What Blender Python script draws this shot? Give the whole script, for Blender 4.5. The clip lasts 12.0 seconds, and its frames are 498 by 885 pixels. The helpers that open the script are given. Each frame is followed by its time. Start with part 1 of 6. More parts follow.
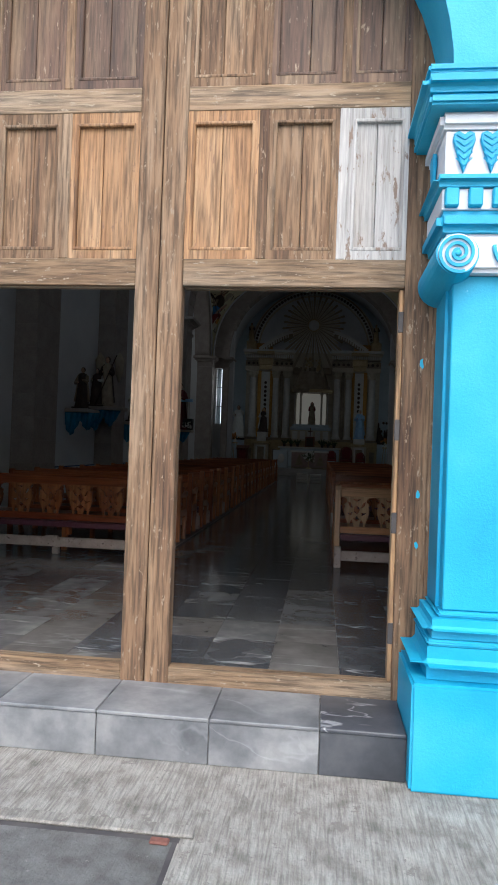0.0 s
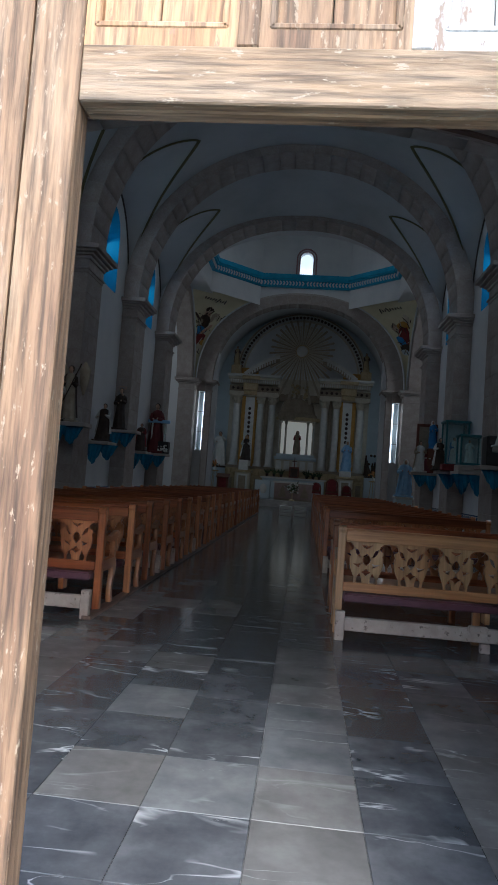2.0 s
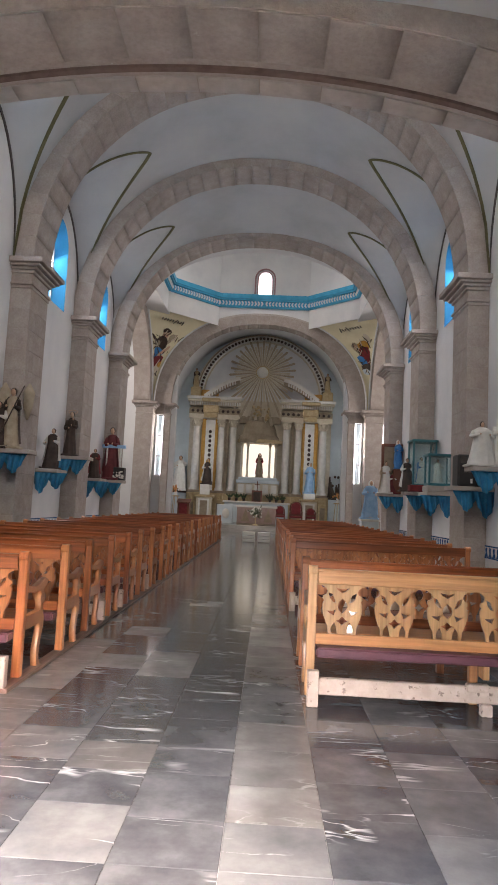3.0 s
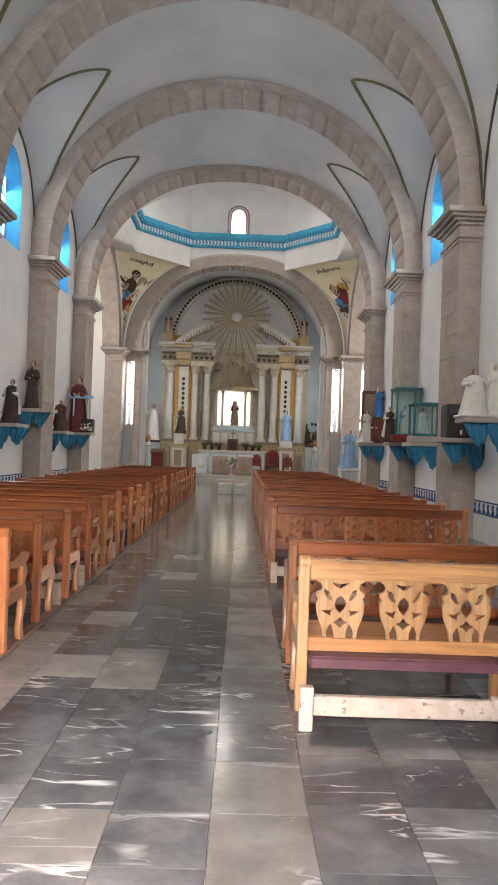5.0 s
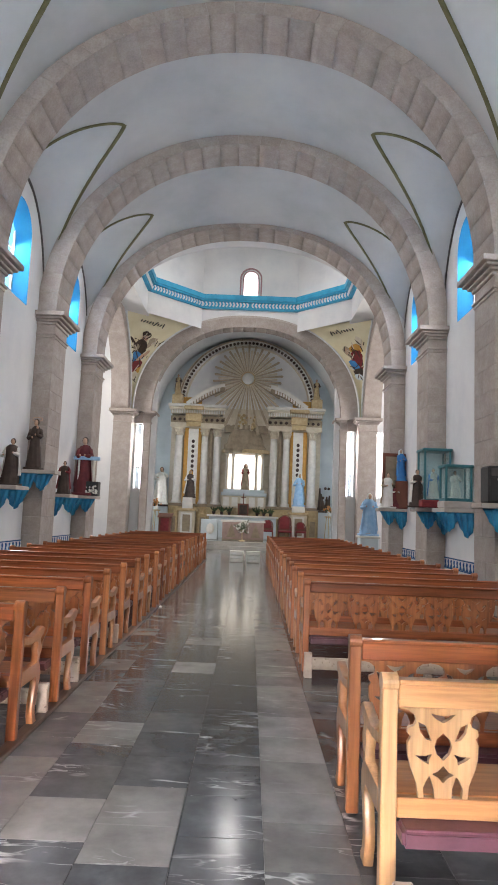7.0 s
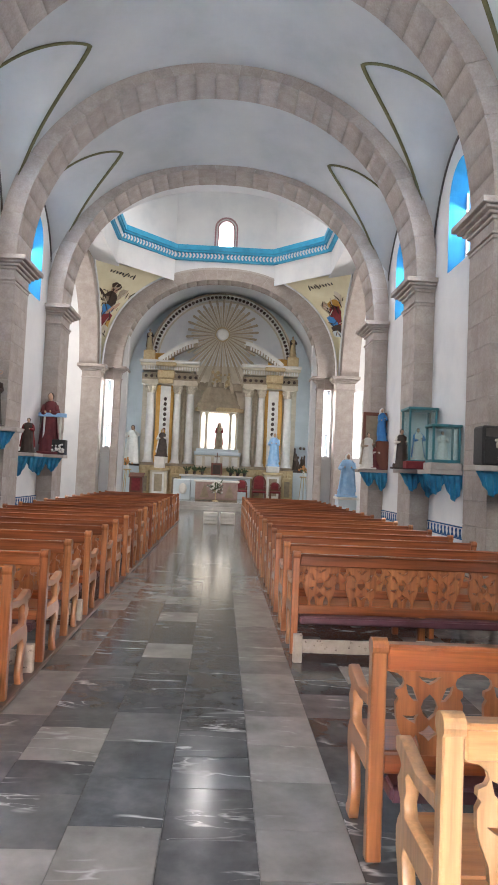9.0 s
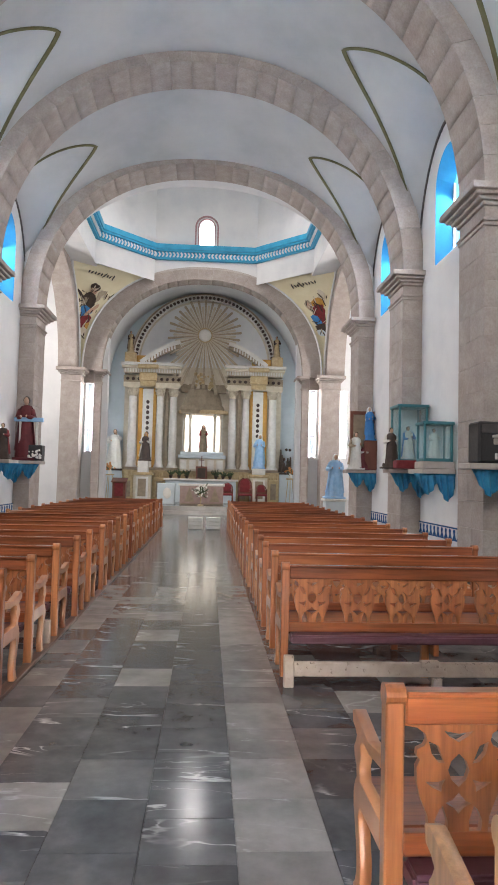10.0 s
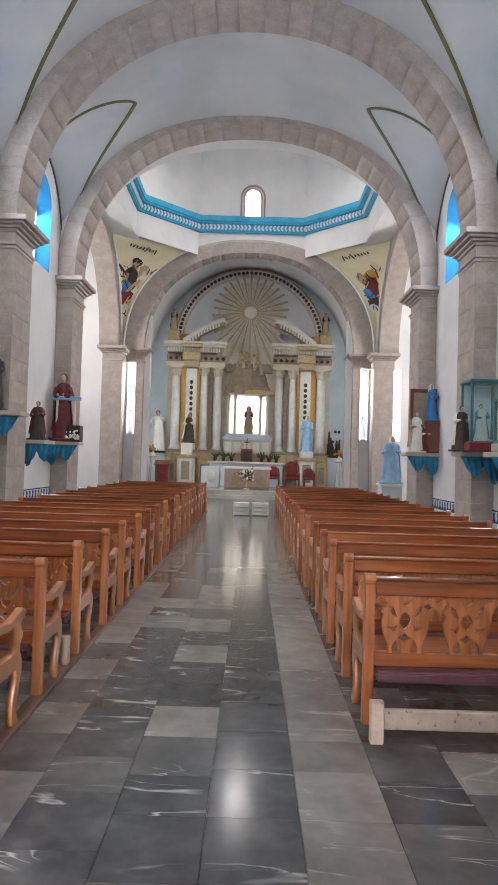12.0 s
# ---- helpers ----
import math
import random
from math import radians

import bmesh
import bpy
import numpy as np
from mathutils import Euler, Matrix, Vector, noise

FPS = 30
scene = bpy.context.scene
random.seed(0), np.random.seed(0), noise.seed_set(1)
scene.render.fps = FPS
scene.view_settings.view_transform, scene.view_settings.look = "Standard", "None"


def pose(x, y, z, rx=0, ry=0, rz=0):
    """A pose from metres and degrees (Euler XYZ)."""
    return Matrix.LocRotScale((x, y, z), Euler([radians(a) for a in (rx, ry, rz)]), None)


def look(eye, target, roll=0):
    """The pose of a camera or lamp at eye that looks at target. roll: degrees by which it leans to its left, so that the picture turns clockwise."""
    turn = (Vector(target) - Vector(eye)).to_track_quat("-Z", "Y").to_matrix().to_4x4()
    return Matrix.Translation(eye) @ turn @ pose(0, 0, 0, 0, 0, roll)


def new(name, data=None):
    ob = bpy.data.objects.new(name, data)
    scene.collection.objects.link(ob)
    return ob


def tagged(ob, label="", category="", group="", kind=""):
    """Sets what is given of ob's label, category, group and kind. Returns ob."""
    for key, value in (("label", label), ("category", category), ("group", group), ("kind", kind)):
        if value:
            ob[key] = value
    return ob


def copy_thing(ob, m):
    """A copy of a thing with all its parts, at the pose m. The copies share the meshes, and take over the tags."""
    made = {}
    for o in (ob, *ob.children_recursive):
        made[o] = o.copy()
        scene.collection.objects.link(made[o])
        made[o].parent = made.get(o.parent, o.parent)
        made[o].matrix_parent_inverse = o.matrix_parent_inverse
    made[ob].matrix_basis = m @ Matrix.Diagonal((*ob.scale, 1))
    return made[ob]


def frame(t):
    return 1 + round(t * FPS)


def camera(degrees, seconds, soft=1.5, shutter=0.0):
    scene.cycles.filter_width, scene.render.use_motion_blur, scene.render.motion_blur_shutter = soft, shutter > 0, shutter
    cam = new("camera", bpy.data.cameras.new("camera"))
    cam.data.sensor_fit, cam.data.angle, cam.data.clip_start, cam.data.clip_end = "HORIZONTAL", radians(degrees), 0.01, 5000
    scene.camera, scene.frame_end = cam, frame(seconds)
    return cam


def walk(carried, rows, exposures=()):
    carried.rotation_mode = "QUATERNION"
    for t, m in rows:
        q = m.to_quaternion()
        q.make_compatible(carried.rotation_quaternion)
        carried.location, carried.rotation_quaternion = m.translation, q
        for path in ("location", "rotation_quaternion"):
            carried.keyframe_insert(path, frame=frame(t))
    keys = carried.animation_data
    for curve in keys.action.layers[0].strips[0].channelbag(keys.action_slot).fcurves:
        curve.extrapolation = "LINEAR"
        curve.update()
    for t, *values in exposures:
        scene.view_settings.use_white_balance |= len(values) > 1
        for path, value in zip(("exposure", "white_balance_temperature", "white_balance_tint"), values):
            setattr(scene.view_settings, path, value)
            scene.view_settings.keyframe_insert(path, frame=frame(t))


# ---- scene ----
cam = camera(41.3, 12.0, soft=1.7)
PATH = [
    (0, (0.766, 0.484, 1.276), (0.545, 2.472, 1.296), 2.1),
    (0.5, (0.766, 0.924, 1.268), (0.516, 2.906, 1.368), 2.0),
    (1, (0.679, 1.418, 1.218), (0.427, 3.398, 1.346), 3.1),
    (1.5, (0.669, 1.898, 1.198), (0.446, 3.882, 1.323), 4.2),
    (2, (0.61, 2.439, 1.228), (0.437, 4.428, 1.341), 4.2),
    (2.5, (0.597, 2.943, 1.229), (0.452, 4.935, 1.34), 4.4),
    (3, (0.616, 3.334, 1.308), (0.552, 5.324, 1.497), 2.8),
    (4.8, (0.617, 4.173, 1.486), (0.627, 6.173, 1.505), 2.4),
    (5, (0.581, 4.272, 1.502), (0.599, 6.272, 1.529), 2.0),
    (5.5, (0.515, 4.475, 1.532), (0.56, 6.472, 1.629), 1.6),
    (6, (0.525, 4.81, 1.513), (0.549, 6.804, 1.661), 1.1),
    (6.5, (0.45, 5.123, 1.493), (0.447, 7.113, 1.695), 1.3),
    (7, (0.376, 5.39, 1.51), (0.365, 7.378, 1.731), 2.3),
    (7.5, (0.374, 5.465, 1.497), (0.399, 7.456, 1.683), 3.2),
    (7.7, (0.376, 5.522, 1.491), (0.427, 7.515, 1.655), 3.2),
    (9.3, (0.268, 6.417, 1.567), (0.362, 8.412, 1.668), 2.1),
    (9.5, (0.28, 6.512, 1.574), (0.388, 8.506, 1.68), 1.6),
    (10, (0.335, 6.839, 1.562), (0.457, 8.833, 1.673), 1.4),
    (10.5, (0.322, 7.174, 1.56), (0.436, 9.167, 1.671), 1.9),
    (11, (0.307, 7.494, 1.561), (0.424, 9.489, 1.626), 1.5),
    (11.5, (0.324, 7.834, 1.566), (0.387, 9.833, 1.593), 1.4),
    (12, (0.24, 8.145, 1.561), (0.232, 10.144, 1.617), 1.7),
]
# the phone opens up as it passes from the daylight into the nave
EXPOSURES = [(0, 1.22, 5900, 8), (1.0, 1.6, 5750, 8), (1.6, 1.8, 5500, 6), (2.1, 2.5, 5400, 6), (2.5, 3.9, 5350, 4), (3.0, 4.75, 6950, 18),
             (4.0, 5.05, 7200, 16), (5.0, 5.2, 7200, 15), (6.5, 5.36, 6700, 14), (7.5, 5.4, 6600, 14), (9.5, 5.6, 6650, 15), (12.0, 5.48, 6600, 15)]
walk(cam, [(t, look(eye, target, roll)) for t, eye, target, roll in PATH], EXPOSURES)

# ---------------------------------------------------------------- light
world = bpy.data.worlds.new("sky")
scene.world = world
world.use_nodes = True
wn = world.node_tree.nodes
sky = wn.new("ShaderNodeTexSky")
sky.sky_type, sky.sun_disc = "NISHITA", False
sky.sun_elevation, sky.sun_rotation = radians(48), radians(168)
sky.air_density, sky.dust_density = 1.0, 4.0
wn["Background"].inputs["Strength"].default_value = 0.15
world.node_tree.links.new(sky.outputs[0], wn["Background"].inputs["Color"])
sun = new("sun", bpy.data.lights.new("sun", "SUN"))
sun.data.energy, sun.data.angle, sun.data.color = 0.35, radians(50), (1.0, 0.96, 0.9)
sun.matrix_world = look((-3, -14, 20), (0, 4, 1))


def daylight(name, place, target, w, h, watts):
    """The sky's light in a window's opening, also added where no window is."""
    lamp = new(name, bpy.data.lights.new(name, "AREA"))
    lamp.data.shape, lamp.data.size, lamp.data.size_y, lamp.data.energy = "RECTANGLE", w, h, watts
    lamp.data.color = (1.0, 0.96, 0.91)
    lamp.matrix_world = look(place, target)
    return lamp


SIDE = (14.95, 19.6, 24.0)      # bay windows along the nave
for yc in SIDE:
    for s in (-1, 1):
        daylight("window_light", (s * 5.58, yc, 7.25), (s * 1.5, yc, 3.0), 0.9, 1.5, 3.4)
daylight("window_light", (0, 36.62, 12.6), (0, 30, 6), 0.5, 1.0, 1.3)
for k in (-1, 1):
    for x in ((5.02,) if k < 0 else (5.02, 6.4)):
        daylight("window_light", (k * x, 37.1, 4.15), (k * x * 0.8, 30, 2.0), 0.35, 3.0, 1.5)
    # added fill lamp; the transept end wall has no window
    daylight("transept_light", (k * 10.6, 31.7, 8.0), (0, 31.7, 2.5), 1.6, 2.6, 18)
    # drum lamps added to brighten the crossing; these sides have no windows
    daylight("drum_light", (k * 4.4, 31.7, 13.4), (0, 31.7, 4), 0.6, 1.3, 3.5)
daylight("drum_light", (0, 27.4, 13.6), (0, 36, 12.4), 0.6, 1.3, 2.2)
# added fill lamp over the loft; the front wall has no window here
daylight("loft_light", (0, 4.6, 8.2), (0, 17, 0.0), 2.2, 2.6, 15)


# ---------------------------------------------------------------- materials
def material(name, stops, rough=0.6, scale=6.0, detail=8.0, bump=0.15, bump_scale=60.0, stretch=(1, 1, 1), metal=0.0,
             jitter=0.0, grain=None, spots=None, coat=0.0, island=False):
    """A noise-mottled surface. stops: colour ramp. jitter: change of value from piece to piece. grain: (scale, stretch, dark) fine streaks.
    spots: (scale, threshold, colour) worn places."""
    m = bpy.data.materials.new(name)
    m.use_nodes = True
    t = m.node_tree
    N, L = t.nodes, t.links
    b = N["Principled BSDF"]
    tc = N.new("ShaderNodeTexCoord")
    info = N.new("ShaderNodeObjectInfo")
    shift = N.new("ShaderNodeVectorMath")
    shift.operation = "MULTIPLY_ADD"
    geo = N.new("ShaderNodeNewGeometry")
    rnd = geo.outputs["Random Per Island"] if island else info.outputs["Random"]
    L.new(rnd, shift.inputs[0])
    shift.inputs[1].default_value = (17.3, 9.1, 23.7)
    L.new(tc.outputs["Object"], shift.inputs[2])

    def noise_at(sc, st, det=6.0, rough_=0.6, dist=0.0):
        mp = N.new("ShaderNodeMapping")
        mp.inputs["Scale"].default_value = st
        L.new(shift.outputs[0], mp.inputs["Vector"])
        n = N.new("ShaderNodeTexNoise")
        n.inputs["Scale"].default_value, n.inputs["Detail"].default_value = sc, det
        n.inputs["Roughness"].default_value, n.inputs["Distortion"].default_value = rough_, dist
        L.new(mp.outputs[0], n.inputs["Vector"])
        return n.outputs["Fac"]

    def ramp(fac, st):
        r = N.new("ShaderNodeValToRGB")
        while len(r.color_ramp.elements) < len(st):
            r.color_ramp.elements.new(0.5)
        for e, (p, c) in zip(r.color_ramp.elements, st):
            e.position, e.color = p, (*c, 1)
        L.new(fac, r.inputs["Fac"])
        return r.outputs["Color"]

    def mix(kind, fac, a, c):
        x = N.new("ShaderNodeMix")
        x.data_type, x.blend_type = "RGBA", kind
        for s, v in ((x.inputs[0], fac), (x.inputs[6], a), (x.inputs[7], c)):
            if isinstance(v, (int, float)):
                s.default_value = v
            elif isinstance(v, tuple):
                s.default_value = (*v, 1)
            else:
                L.new(v, s)
        return x.outputs[2]

    lo, hi = 0.32, 0.68
    n = len(stops)
    col = ramp(noise_at(scale, stretch, detail), [(lo + (hi - lo) * i / max(1, n - 1), c) for i, c in enumerate(stops)])
    if grain:
        gs, gst, dark = grain
        col = mix("MULTIPLY", 1.0, col, ramp(noise_at(gs, gst, 4.0), [(0.35, (dark, dark, dark)), (0.6, (1, 1, 1))]))
    if spots:
        ss, th, c = spots
        col = mix("MIX", ramp(noise_at(ss, tuple(max(0.3, v) for v in stretch), 9.0, 0.7), [(th, (0, 0, 0)), (th + 0.04, (1, 1, 1))]), col, c)
    if jitter:
        mr = N.new("ShaderNodeMapRange")
        mr.inputs["To Min"].default_value, mr.inputs["To Max"].default_value = 1 - jitter, 1 + jitter
        L.new(rnd, mr.inputs["Value"])
        hs = N.new("ShaderNodeHueSaturation")
        L.new(mr.outputs[0], hs.inputs["Value"])
        L.new(col, hs.inputs["Color"])
        col = hs.outputs["Color"]
    L.new(col, b.inputs["Base Color"])
    b.inputs["Roughness"].default_value, b.inputs["Metallic"].default_value = rough, metal
    b.inputs["Coat Weight"].default_value = coat
    b.inputs["Coat Roughness"].default_value = 0.08
    if bump:
        bp = N.new("ShaderNodeBump")
        bp.inputs["Strength"].default_value, bp.inputs["Distance"].default_value = bump, 0.01
        L.new(noise_at(bump_scale, stretch, 5.0), bp.inputs["Height"])
        L.new(bp.outputs[0], b.inputs["Normal"])
    return m


def marble(name, stops, vein=0.5, rough=0.18, jitter=0.14, island=False, vein_col=(0.62, 0.63, 0.63)):
    """Polished stone with thin white veins."""
    m = material(name, stops, rough, 3.5, 8, 0.03, 25, jitter=jitter, island=island)
    t = m.node_tree
    N, L = t.nodes, t.links
    b = N["Principled BSDF"]
    old = b.inputs["Base Color"].links[0].from_socket
    src = [n for n in N if n.type == "VECT_MATH"][0]
    vm = N.new("ShaderNodeMapping")
    vm.inputs["Rotation"].default_value, vm.inputs["Scale"].default_value = (0, 0, 0.6), (0.5, 1.7, 1)
    L.new(src.outputs[0], vm.inputs["Vector"])
    masks = []
    for sc, th, br in ((0.9, 0.0045, 0.52), (1.9, 0.004, 0.57)):
        nz = N.new("ShaderNodeTexNoise")
        nz.inputs["Scale"].default_value, nz.inputs["Detail"].default_value, nz.inputs["Distortion"].default_value = sc, 5.0, 0.5
        L.new(vm.outputs[0], nz.inputs["Vector"])
        sub = N.new("ShaderNodeMath")
        sub.operation = "SUBTRACT"
        sub.inputs[1].default_value = br
        L.new(nz.outputs["Fac"], sub.inputs[0])
        ab = N.new("ShaderNodeMath")
        ab.operation = "ABSOLUTE"
        L.new(sub.outputs[0], ab.inputs[0])
        wn_ = N.new("ShaderNodeTexNoise")
        wn_.inputs["Scale"].default_value, wn_.inputs["Detail"].default_value = sc * 4, 5.0
        L.new(vm.outputs[0], wn_.inputs["Vector"])
        wm = N.new("ShaderNodeMapRange")
        wm.inputs["From Min"].default_value, wm.inputs["From Max"].default_value = 0.40, 0.68
        wm.inputs["To Min"].default_value, wm.inputs["To Max"].default_value = 0.4, 5.0
        L.new(wn_.outputs["Fac"], wm.inputs["Value"])
        dv = N.new("ShaderNodeMath")
        dv.operation = "DIVIDE"
        L.new(ab.outputs[0], dv.inputs[0]), L.new(wm.outputs[0], dv.inputs[1])
        ab = dv
        mr = N.new("ShaderNodeMapRange")
        mr.inputs["From Min"].default_value, mr.inputs["From Max"].default_value = 0.0, th
        mr.inputs["To Min"].default_value, mr.inputs["To Max"].default_value = vein, 0.0
        L.new(ab.outputs[0], mr.inputs["Value"])
        masks.append(mr.outputs[0])
    add = N.new("ShaderNodeMath")
    add.operation, add.use_clamp = "MAXIMUM", True
    L.new(masks[0], add.inputs[0]), L.new(masks[1], add.inputs[1])
    brk = N.new("ShaderNodeTexNoise")
    brk.inputs["Scale"].default_value = 2.4
    L.new(src.outputs[0], brk.inputs["Vector"])
    cut = N.new("ShaderNodeMapRange")
    cut.inputs["From Min"].default_value, cut.inputs["From Max"].default_value = 0.47, 0.60
    L.new(brk.outputs["Fac"], cut.inputs["Value"])
    mul = N.new("ShaderNodeMath")
    mul.operation = "MULTIPLY"
    L.new(add.outputs[0], mul.inputs[0]), L.new(cut.outputs[0], mul.inputs[1])
    x = N.new("ShaderNodeMix")
    x.data_type = "RGBA"
    L.new(mul.outputs[0], x.inputs[0]), L.new(old, x.inputs[6])
    x.inputs[7].default_value = (*vein_col, 1)
    L.new(x.outputs[2], b.inputs["Base Color"])
    return m


def glow(name, colour, strength):
    m = bpy.data.materials.new(name)
    m.use_nodes = True
    b = m.node_tree.nodes["Principled BSDF"]
    b.inputs["Base Color"].default_value = (*colour, 1)
    b.inputs["Emission Color"].default_value, b.inputs["Emission Strength"].default_value = (*colour, 1), strength
    return m


def clear_glass(name, tint=(0.9, 0.97, 0.97)):
    m = bpy.data.materials.new(name)
    m.use_nodes = True
    t = m.node_tree
    b = t.nodes["Principled BSDF"]
    tr = t.nodes.new("ShaderNodeBsdfTransparent")
    tr.inputs[0].default_value = (*tint, 1)
    mx = t.nodes.new("ShaderNodeMixShader")
    mx.inputs[0].default_value = 0.1
    b.inputs["Roughness"].default_value, b.inputs["Base Color"].default_value = 0.04, (0.8, 0.9, 0.9, 1)
    t.links.new(tr.outputs[0], mx.inputs[1]), t.links.new(b.outputs[0], mx.inputs[2])
    t.links.new(mx.outputs[0], t.nodes["Material Output"].inputs[0])
    return m


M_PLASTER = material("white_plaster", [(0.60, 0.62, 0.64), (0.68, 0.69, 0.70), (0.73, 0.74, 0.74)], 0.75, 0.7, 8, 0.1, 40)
# the white plaster in a darker copy, to hold the vaults' brightness down
M_VAULT = material("darkened_vault_plaster", [(0.41, 0.43, 0.44), (0.475, 0.492, 0.502), (0.53, 0.54, 0.54)], 0.8, 0.5, 9, 0.12, 18)
M_STONE = material("cantera_stone", [(0.345, 0.30, 0.27), (0.395, 0.345, 0.315), (0.445, 0.40, 0.37)], 0.85, 3.2, 10, 0.45, 45, jitter=0.035, grain=(26, (1, 1, 1), 0.86), spots=(6, 0.66, (0.47, 0.44, 0.41)))
M_MORTAR = material("mortar", [(0.40, 0.36, 0.33), (0.50, 0.46, 0.43)], 0.9, 9, 6, 0.3, 60)
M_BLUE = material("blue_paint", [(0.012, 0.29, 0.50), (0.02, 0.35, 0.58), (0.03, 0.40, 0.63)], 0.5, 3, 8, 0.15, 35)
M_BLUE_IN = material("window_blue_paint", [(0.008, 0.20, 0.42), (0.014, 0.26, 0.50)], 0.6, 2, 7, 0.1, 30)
M_FACADE = material("facade_blue_paint", [(0.012, 0.31, 0.50), (0.022, 0.37, 0.57), (0.05, 0.43, 0.62)], 0.55, 1.6, 9, 0.28, 70,
                    spots=(9, 0.70, (0.16, 0.52, 0.68)))
M_WHITE = material("white_paint", [(0.62, 0.64, 0.66), (0.74, 0.75, 0.76)], 0.55, 6, 8, 0.25, 50, spots=(22, 0.68, (0.35, 0.33, 0.31)))
M_GREEN_LINE = material("olive_line_paint", [(0.09, 0.085, 0.03), (0.15, 0.14, 0.06)], 0.7, 5, 6, 0.1, 40)
M_DARK_LINE = material("dark_line_paint", [(0.05, 0.045, 0.045), (0.09, 0.08, 0.075)], 0.7, 5, 6, 0.1, 40)
M_DOOR = material("weathered_door_wood", [(0.14, 0.075, 0.04), (0.27, 0.165, 0.09), (0.36, 0.26, 0.17)], 0.78, 5.0, 10, 0.5, 90,
                  stretch=(1, 1, 0.10), jitter=0.16, grain=(60, (1, 1, 0.06), 0.36), spots=(44, 0.60, (0.30, 0.225, 0.15)))
M_DOOR_DARK = material("dark_stained_door_wood", [(0.085, 0.045, 0.028), (0.15, 0.085, 0.052), (0.27, 0.18, 0.105)], 0.62, 4.0, 10, 0.4, 90,
                       stretch=(1, 1, 0.10), jitter=0.2, grain=(60, (1, 1, 0.06), 0.42), spots=(40, 0.61, (0.31, 0.23, 0.155)))
M_DOOR_ORANGE = material("orange_door_wood", [(0.26, 0.125, 0.05), (0.38, 0.205, 0.09), (0.46, 0.30, 0.165)], 0.68, 4.0, 10, 0.4, 90,
                         stretch=(1, 1, 0.09), jitter=0.1, grain=(60, (1, 1, 0.06), 0.40), spots=(40, 0.595, (0.22, 0.125, 0.07)))
M_DOOR_GREY = material("bleached_door_wood", [(0.33, 0.30, 0.27), (0.46, 0.44, 0.41), (0.58, 0.57, 0.55)], 0.8, 4.0, 9, 0.5, 90,
                       stretch=(1, 1, 0.12), jitter=0.1, grain=(60, (1, 1, 0.05), 0.65), spots=(15, 0.575, (0.23, 0.17, 0.13)))
M_DOOR_H = material("weathered_rail_wood", [(0.17, 0.10, 0.052), (0.275, 0.18, 0.10), (0.36, 0.275, 0.19)], 0.78, 4.0, 10, 0.5, 90,
                    stretch=(0.10, 1, 1), jitter=0.12, grain=(60, (0.06, 1, 1), 0.36), spots=(44, 0.60, (0.33, 0.265, 0.19)))
# same wood: seats and rails darkened, posts and backs painted lighter as if lit
M_PEW = material("varnished_pine", [(0.20, 0.046, 0.014), (0.34, 0.094, 0.030), (0.47, 0.155, 0.052)], 0.30, 3.0, 8, 0.08, 50,
                 stretch=(0.10, 1, 1), jitter=0.16, grain=(34, (0.05, 1, 1), 0.55), spots=(5, 0.70, (0.13, 0.03, 0.012)), coat=0.9)
M_PEW_V = material("varnished_pine_upright", [(0.26, 0.066, 0.02), (0.43, 0.14, 0.046), (0.56, 0.225, 0.085)], 0.32, 3.0, 8, 0.08, 50,
                   stretch=(1, 1, 0.10), jitter=0.2, grain=(34, (1, 1, 0.05), 0.6), coat=0.8)
# worn look plus the light on the backs, put in as paler wood
M_PEW_B = material("lit_worn_pine", [(0.24, 0.068, 0.022), (0.42, 0.145, 0.052), (0.56, 0.235, 0.095)], 0.33, 3.2, 8, 0.08, 50,
                   stretch=(1, 1, 0.12), jitter=0.14, grain=(30, (1, 1, 0.06), 0.6), coat=0.7)
M_PINE = material("pale_pine", [(0.40, 0.155, 0.052), (0.54, 0.245, 0.094), (0.62, 0.34, 0.155)], 0.34, 3.0, 8, 0.08, 50,
                  stretch=(0.10, 1, 1), grain=(30, (0.06, 1, 1), 0.66), spots=(7, 0.69, (0.34, 0.14, 0.05)), coat=0.6)
M_PINE_V = material("pale_pine_upright", [(0.38, 0.165, 0.063), (0.51, 0.27, 0.118), (0.59, 0.37, 0.19)], 0.36, 3.0, 8, 0.08, 50,
                    stretch=(1, 1, 0.10), grain=(30, (1, 1, 0.06), 0.66), spots=(9, 0.69, (0.40, 0.18, 0.07)), coat=0.6)
M_RUNNER = material("worn_runner_wood", [(0.09, 0.045, 0.03), (0.16, 0.085, 0.06), (0.24, 0.15, 0.11)], 0.45, 3.0, 8, 0.15, 50, stretch=(1, 0.1, 1), grain=(30, (1, 0.05, 1), 0.6))
M_FOOT = material("chipped_cream_paint", [(0.38, 0.29, 0.23), (0.50, 0.40, 0.33)], 0.6, 9, 8, 0.25, 60, spots=(24, 0.59, (0.17, 0.12, 0.095)))
M_STEP = marble("step_slate_marble", [(0.10, 0.104, 0.108), (0.19, 0.193, 0.195), (0.31, 0.306, 0.296)], 0.16, rough=0.45)
M_STEP_D = marble("dark_step_marble", [(0.035, 0.038, 0.045), (0.06, 0.064, 0.072), (0.10, 0.103, 0.11)], 0.5, rough=0.4)
M_PURPLE = material("purple_vinyl", [(0.085, 0.028, 0.04), (0.14, 0.05, 0.065)], 0.45, 7, 6, 0.1, 40)
M_DARK = marble("dark_marble", [(0.046, 0.049, 0.054), (0.074, 0.077, 0.083), (0.115, 0.118, 0.122)], 0.75, rough=0.15)
